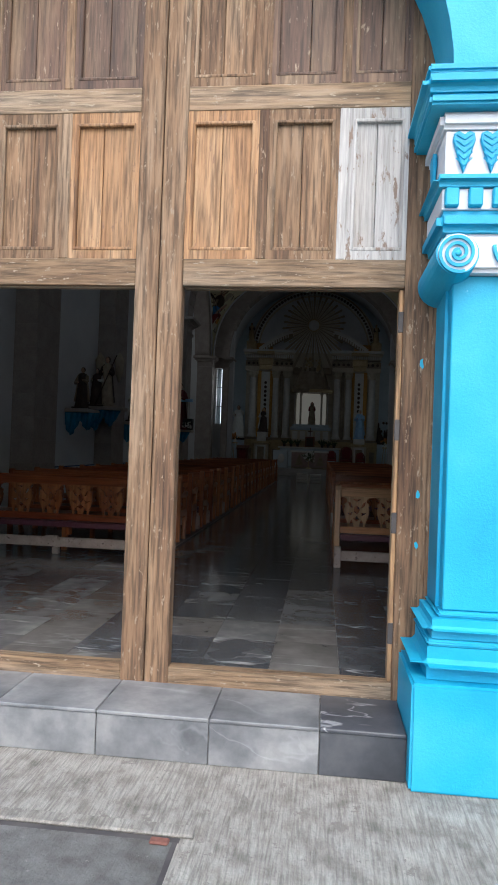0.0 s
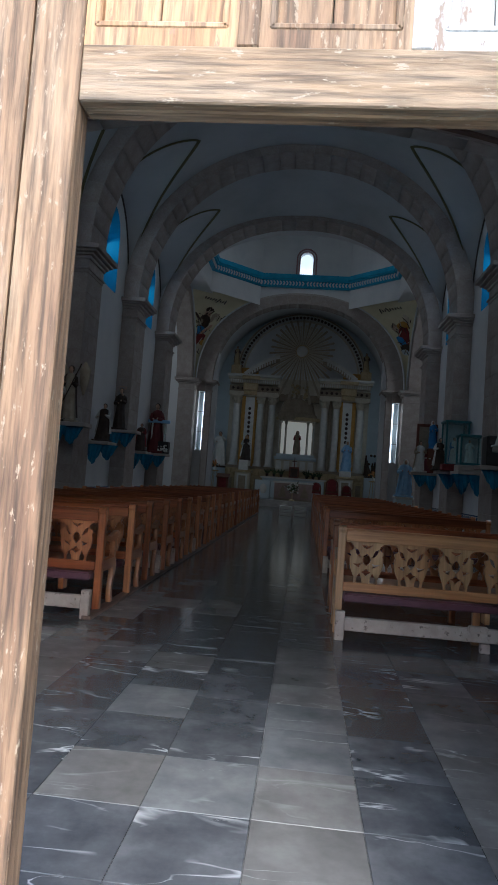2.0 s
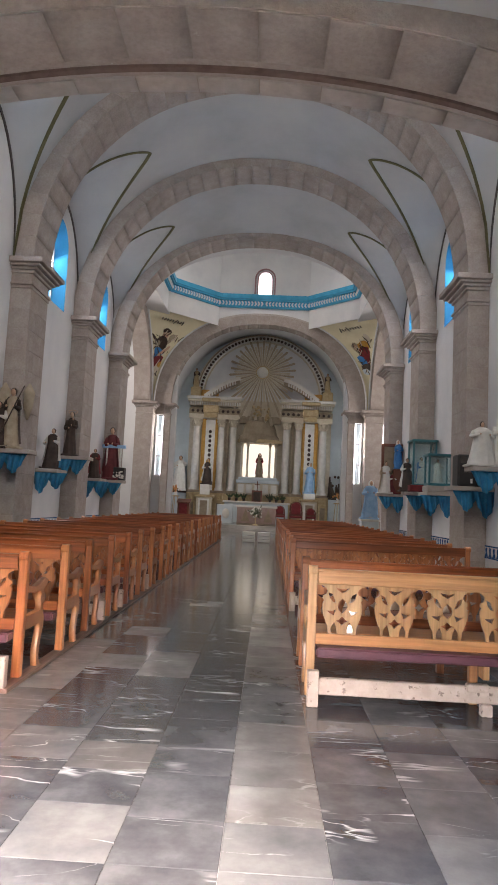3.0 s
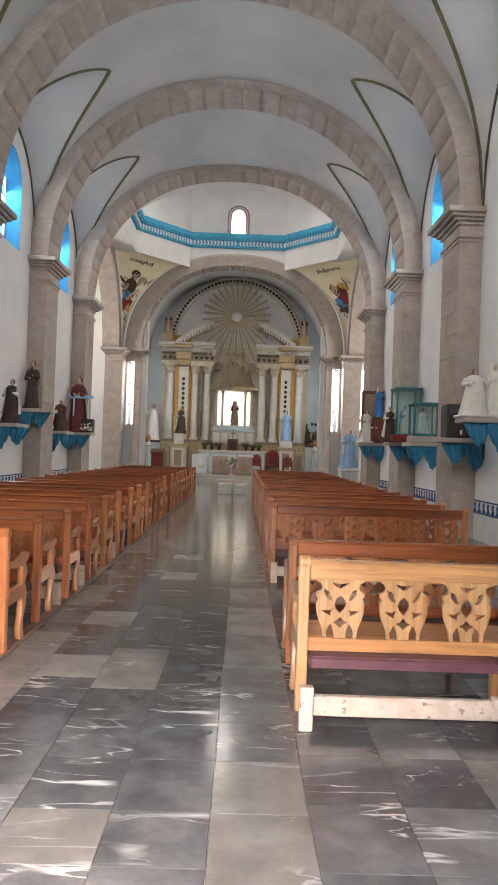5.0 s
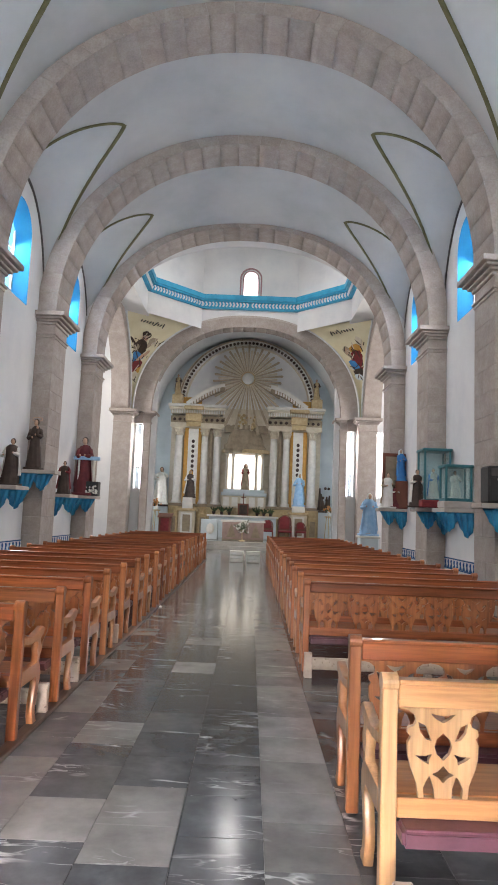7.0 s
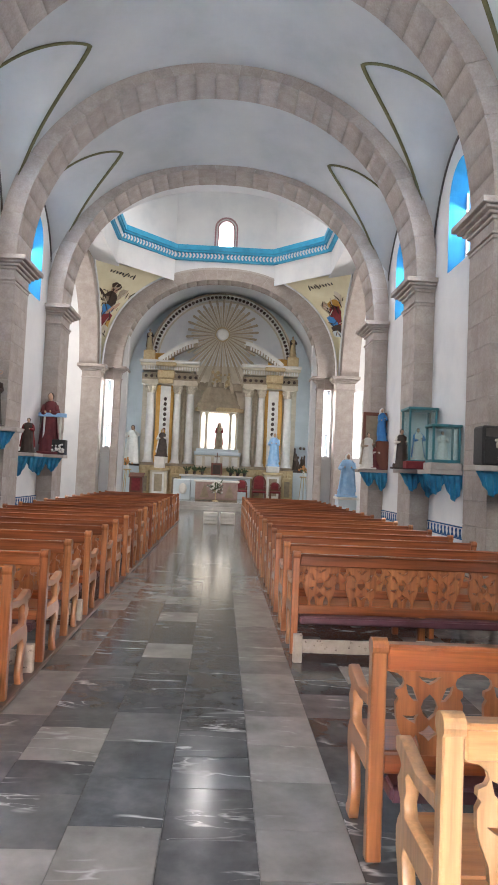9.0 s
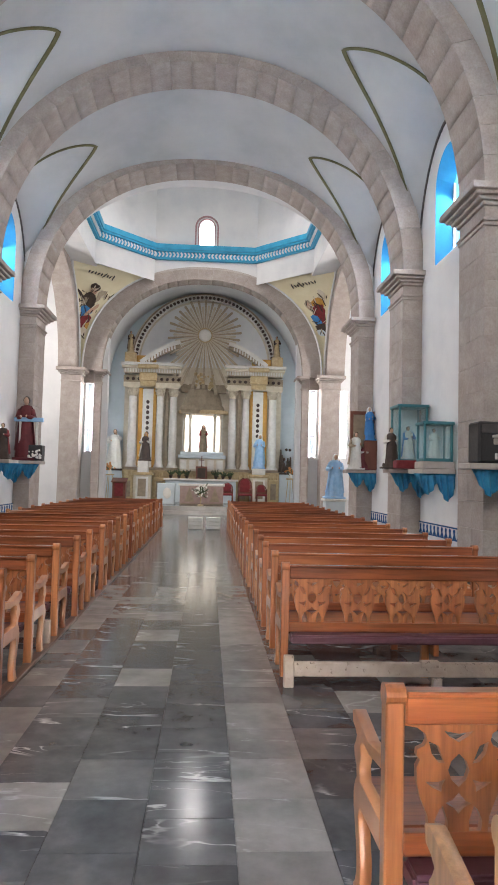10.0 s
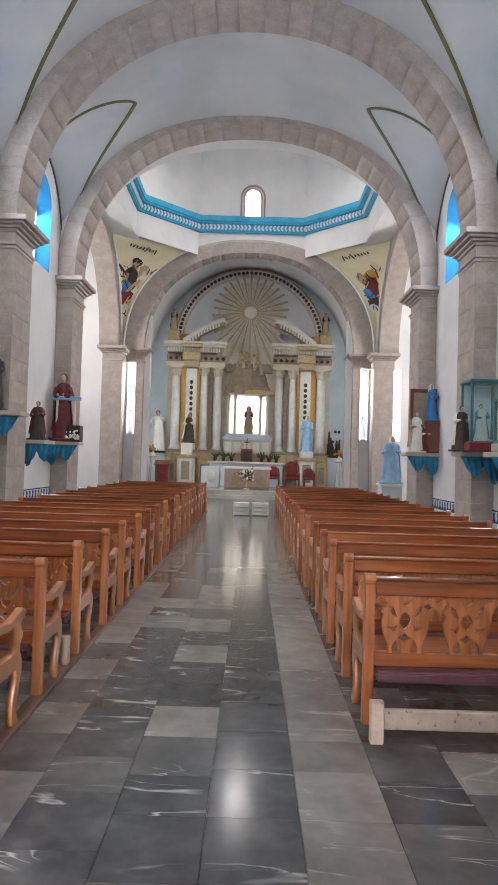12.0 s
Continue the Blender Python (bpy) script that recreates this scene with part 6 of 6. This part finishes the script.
def glass_case(m, w, d, h, label):
    c = thing("glass_case", label, "display case", "teal glass cases", m=m)
    part("base", box(-w / 2 - 0.03, w / 2 + 0.03, -d / 2 - 0.03, d / 2 + 0.03, 0.0, 0.14, 0.015), M_SHELF, c)
    part("bottom_rail", box(-w / 2, w / 2, -d / 2, d / 2, 0.14, 0.2, 0.006), M_TEAL, c)
    part("top", box(-w / 2 - 0.025, w / 2 + 0.025, -d / 2 - 0.025, d / 2 + 0.025, h - 0.06, h, 0.012), M_TEAL, c)
    for x in (-1, 1):
        for y in (-1, 1):
            part("corner_post", box(x * (w / 2 - 0.022) - 0.022, x * (w / 2 - 0.022) + 0.022, y * (d / 2 - 0.022) - 0.022, y * (d / 2 - 0.022) + 0.022, 0.2, h - 0.06, 0.004), M_TEAL, c)
    for x in (-1, 1):
        part("pane", box(x * (w / 2 - 0.02) - 0.002, x * (w / 2 - 0.02) + 0.002, -d / 2 + 0.044, d / 2 - 0.044, 0.2, h - 0.06), M_GLASS, c)
    part("pane", box(-w / 2 + 0.044, w / 2 - 0.044, -d / 2 + 0.018, -d / 2 + 0.022, 0.2, h - 0.06), M_GLASS, c)
    part("back", box(-w / 2 + 0.044, w / 2 - 0.044, d / 2 - 0.03, d / 2 - 0.02, 0.2, h - 0.06), M_PALEBLUE, c)
    return c


glass_case(pose(4.62, 20.75, 1.86), 0.62, 0.62, 1.36, "tall teal framed glass case with a small figure")
statue("statue", "small figure in a blue mantle inside the glass case", pose(4.62, 20.75, 2.06), 0.72, M_ROBEW, M_ROBEC)
glass_case(pose(4.66, 19.25, 1.84), 0.56, 0.45, 0.9, "low teal framed glass case with a white figure")
statue("statue", "small white plaster figure inside the glass case", pose(4.66, 19.25, 2.04), 0.58, M_ROBEW)
bx = link("red_box", box(-0.26, 0.26, -0.15, 0.15, 0.0, 0.17, 0.02), M_RED)
bx.matrix_basis = pose(4.45, 20.75 - 0.1, 1.86) @ Matrix.Translation((-0.0, -0.45 + 0.1, 0))
tagged(bx, "dark red cloth-covered box on the stone shelf", "box")
statue("statue", "small dark-bearded figure standing beside the glass case", pose(4.22, 20.75, 1.86), 0.88, M_ROBED, M_ROBEW)
# two white plaster figures
statue("statue", "white plaster seated figure with brown beard on wall shelf", pose(4.42, 15.3, 2.2), 0.82, M_ROBEW, wide=0.3)
statue("statue", "white plaster veiled figure on the wall shelf", pose(4.78, 15.3, 2.2), 0.92, M_ROBEW, veil=M_ROBEW)
# brown framed relief with figures
fr = thing("framed_relief", "tall brown wooden framed board with carved pale figures", "framed board", m=pose(4.68, 25.25, 1.9))
part("board", box(-0.3, 0.3, -0.02, 0.1, 0.03, 1.58, 0.006), M_RETD, fr)
part("frame", plate([[(-0.36, 0.0), (0.36, 0.0), (0.36, 1.66), (-0.36, 1.66)], [(-0.28, 0.08), (0.28, 0.08), (0.28, 1.56), (-0.28, 1.56)]], 0.14, 0.01, m=at_y(0.1)), M_MAHOG, fr)
statue("statue", "blue mantled figure with white veil on a carved plinth", pose(4.84, 25.05, 2.72), 0.95, M_ROBEC, M_ROBEC, M_ROBEW, wide=0.14)
pd = link("carved_plinth", box(-0.2, 0.2, -0.15, 0.15, 0.0, 0.82, 0.03), M_MAHOG)
pd.matrix_basis = pose(4.84, 25.05, 1.9)
tagged(pd, "reddish carved wooden plinth on the stone shelf", "plinth")
statue("statue", "pale robed figure with a staff before the framed board", pose(4.42, 25.0, 1.9), 1.05, M_ROBEW, M_RETD)
statue("statue", "dark robed kneeling figure on the stone shelf", pose(4.66, 24.98, 1.9), 0.72, M_ROBER, M_ROBEW)
# the figure in pale blue beside the crossing
pl = thing("plinth", "plain white square plinth beside the crossing pier", "plinth", m=pose(4.3, 27.4, 0))
part("body", box(-0.3, 0.3, -0.3, 0.3, 0.0, 0.94, 0.015), M_PALEBLUE, pl)
part("cap", box(-0.35, 0.35, -0.35, 0.35, 0.94, 1.02, 0.02), M_RETW, pl)
statue("statue", "statue in a pale blue mantle and white veil on a plinth", pose(4.3, 27.4, 1.02), 1.4, M_ROBEB, M_ROBEB, M_ROBEW, wide=0.21)
# figures of the other side
statue("statue", "dark robed friar statue with a halo on a stone shelf", pose(-4.72, 20.8, 2.38), 1.2, M_ROBED, halo=True, child=True, wide=0.15)
statue("statue", "figure in a wine red robe on a stone shelf", pose(-4.62, 25.1, 1.92), 1.75, M_ROBER, M_ROBER, wide=0.15)
kn = thing("wooden_frame", "pale blue and white wooden frame before the red robed figure", "frame", m=pose(-4.5, 24.98, 1.92))
for x in (-0.25, 0.2):
    part("post", box(x - 0.025, x + 0.025, -0.02, 0.02, 0.0, 1.05, 0.004), M_ROBEW, kn)
part("top_bar", box(-0.42, 0.36, -0.05, 0.05, 1.05, 1.16, 0.012), M_ROBEB, kn)
bb_ = thing("planter_box", "black box with white flowers on a stone shelf", "planter", m=pose(-4.32, 25.1, 1.92))
part("box", box(-0.18, 0.18, -0.16, 0.16, 0.0, 0.42, 0.01), M_BLACK, bb_)
fl = bmesh.new()
for k in range(30):
    ball(rng.uniform(0.02, 0.04), (rng.uniform(-0.18, 0.18), -0.17 + rng.uniform(-0.02, 0.02), rng.uniform(0.05, 0.3)), fl, 6)
part("flowers", fl, M_WFLOWER, bb_)
statue("statue", "winged archangel figure with a spear on a stone shelf", pose(-4.62, 16.45, 2.2), 1.25, M_TAN, M_ROBED, spear=True, wide=0.15)
statue("statue", "small dark figure in a brown robe on a stone shelf", pose(-4.85, 16.4, 2.2), 0.95, M_ROBED, M_ROBEW)
statue("statue", "dark figure in white and brown habit on wall shelf", pose(-4.72, 19.3, 1.95), 1.0, M_ROBED, M_ROBEW)
statue("statue", "dark figure in a striped cloak on a wall shelf", pose(-4.72, 15.0, 2.05), 0.95, M_HAIR, M_RETD, wide=0.17)
statue("statue", "small figure in a brown robe on a wall shelf", pose(-4.72, 23.4, 1.9), 0.9, M_ROBED, M_RED)

# tiled dado of white squares with blue waves
for s, nm in ((-1, "dado"), (1, "dado")):
    for y0, y1 in ((13.25, 16.74), (17.82, 21.09), (22.17, 25.39)):
        dd = structure(new("trim_dado"), "white tile dado with a blue wave border along the nave wall", "dado")
        x0, x1 = sorted((s * 4.985, s * 5.0))
        part("white_field", box(x0, x1, y0, y1, 0.0, 0.50, 0.0), M_TILEW, dd)
        x0, x1 = sorted((s * 4.975, s * 5.0))
        part("border_ground", box(x0, x1, y0, y1, 0.502, 0.74, 0.0), M_TILEW, dd)
        part("border_line", box(x0 - 0.004, x1 + 0.004, y0, y1, 0.722, 0.748, 0.0), M_TILEB, dd)
        part("border_line", box(x0 - 0.004, x1 + 0.004, y0, y1, 0.498, 0.522, 0.0), M_TILEB, dd)
        n_ = int((y1 - y0) / 0.21)
        st = (y1 - y0) / n_
        mesh = None
        for k in range(n_):
            c = y0 + st * (k + 0.5)
            if mesh is None:
                o = part("wave_tile", plate([[(-0.095, 0.525), (0.095, 0.525), (0.03, 0.60), (0.06, 0.66), (0.03, 0.71), (-0.05, 0.70), (-0.03, 0.62)]], 0.006, m=at_x(s * 4.97 - 0.003)), M_TILEB, dd)
                mesh = o.data
            else:
                o = new("wave_tile", mesh)
                o.parent = dd
            o.location.y = c


# ---------------------------------------------------------------- floor tiles, single and joined
TW, TL = 0.41, 0.46
rng = random.Random(21)
floor = bpy.data.objects["floor"]
share = {}


def tile_mesh(mat, w, l):
    key = (mat.name, round(w, 3), round(l, 3))
    if key not in share:
        b = box(0.0012, w - 0.0012, 0.0012, l - 0.0012, -0.012, 0.0, 0.0015)
        me = bpy.data.meshes.new("tile")
        b.to_mesh(me)
        b.free()
        me.materials.append(mat)
        share[key] = me
    return share[key]


COLS = {}
for i in range(-8, 9):
    COLS[i] = 0.5 + TW * i
weights = {-4: (0.0, 0.2, 0.8), 0: (0.0, 0.06, 0.94), -1: (0.94, 0.06, 0.0), -2: (0.45, 0.2, 0.35), -3: (0.7, 0.2, 0.1), 1: (0.85, 0.15, 0.0), 2: (0.6, 0.35, 0.05)}
ends = {}
count = 0
for i in range(-4, 4):
    w3 = weights.get(i, (0.4, 0.35, 0.25))
    off = rng.uniform(0, TL)
    y = DOOR_Y + 0.16
    first = True
    while y < 17.8:
        l = TL * (0.55 if first else rng.choice((1.0, 1.0, 1.0, 0.8)))
        first = False
        mt = rng.choices((M_DARK, M_GREY, M_LIGHT), w3)[0]
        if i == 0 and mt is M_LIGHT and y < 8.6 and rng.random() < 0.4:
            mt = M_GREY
        # paler copy further in makes up for missing light on the floor
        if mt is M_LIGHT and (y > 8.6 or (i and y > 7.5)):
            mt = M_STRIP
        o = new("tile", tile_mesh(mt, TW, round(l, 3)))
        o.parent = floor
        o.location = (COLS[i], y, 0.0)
        y += l
        count += 1
    ends[i] = y
verts, faces, slots = [], [], []
for i in range(-27, 27):
    x0 = 0.5 + TW * i
    y = ends.get(i, DOOR_Y + 0.16)
    while y < 41.8:
        l = TL
        k = len(verts)
        e = 0.0012
        verts += [(x0 + e, y + e, 0), (x0 + TW - e, y + e, 0), (x0 + TW - e, y + l - e, 0), (x0 + e, y + l - e, 0)]
        verts += [(x0, y, -0.01), (x0 + TW, y, -0.01), (x0 + TW, y + l, -0.01), (x0, y + l, -0.01)]
        faces += [(k, k + 1, k + 2, k + 3)] + [(k + 4 + a, k + 4 + (a + 1) % 4, k + (a + 1) % 4, k + a) for a in range(4)]
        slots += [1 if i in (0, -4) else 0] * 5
        y += l
me = bpy.data.meshes.new("tile_field")
me.from_pydata(verts, [], faces)
me.materials.append(M_TILES)
me.materials.append(M_STRIP)
me.polygons.foreach_set("material_index", slots)
fld = new("tile_field", me)
fld.parent = floor
fld["kind"] = "stuff"

# stones of the arches
for k, (a, y) in enumerate(zip(arches, PIERS)):
    blocks_for(a, y, 30 + k, **KINDS[k])
blocks_for(east_arch, EAST, 40, **CHANCEL_ARCH)
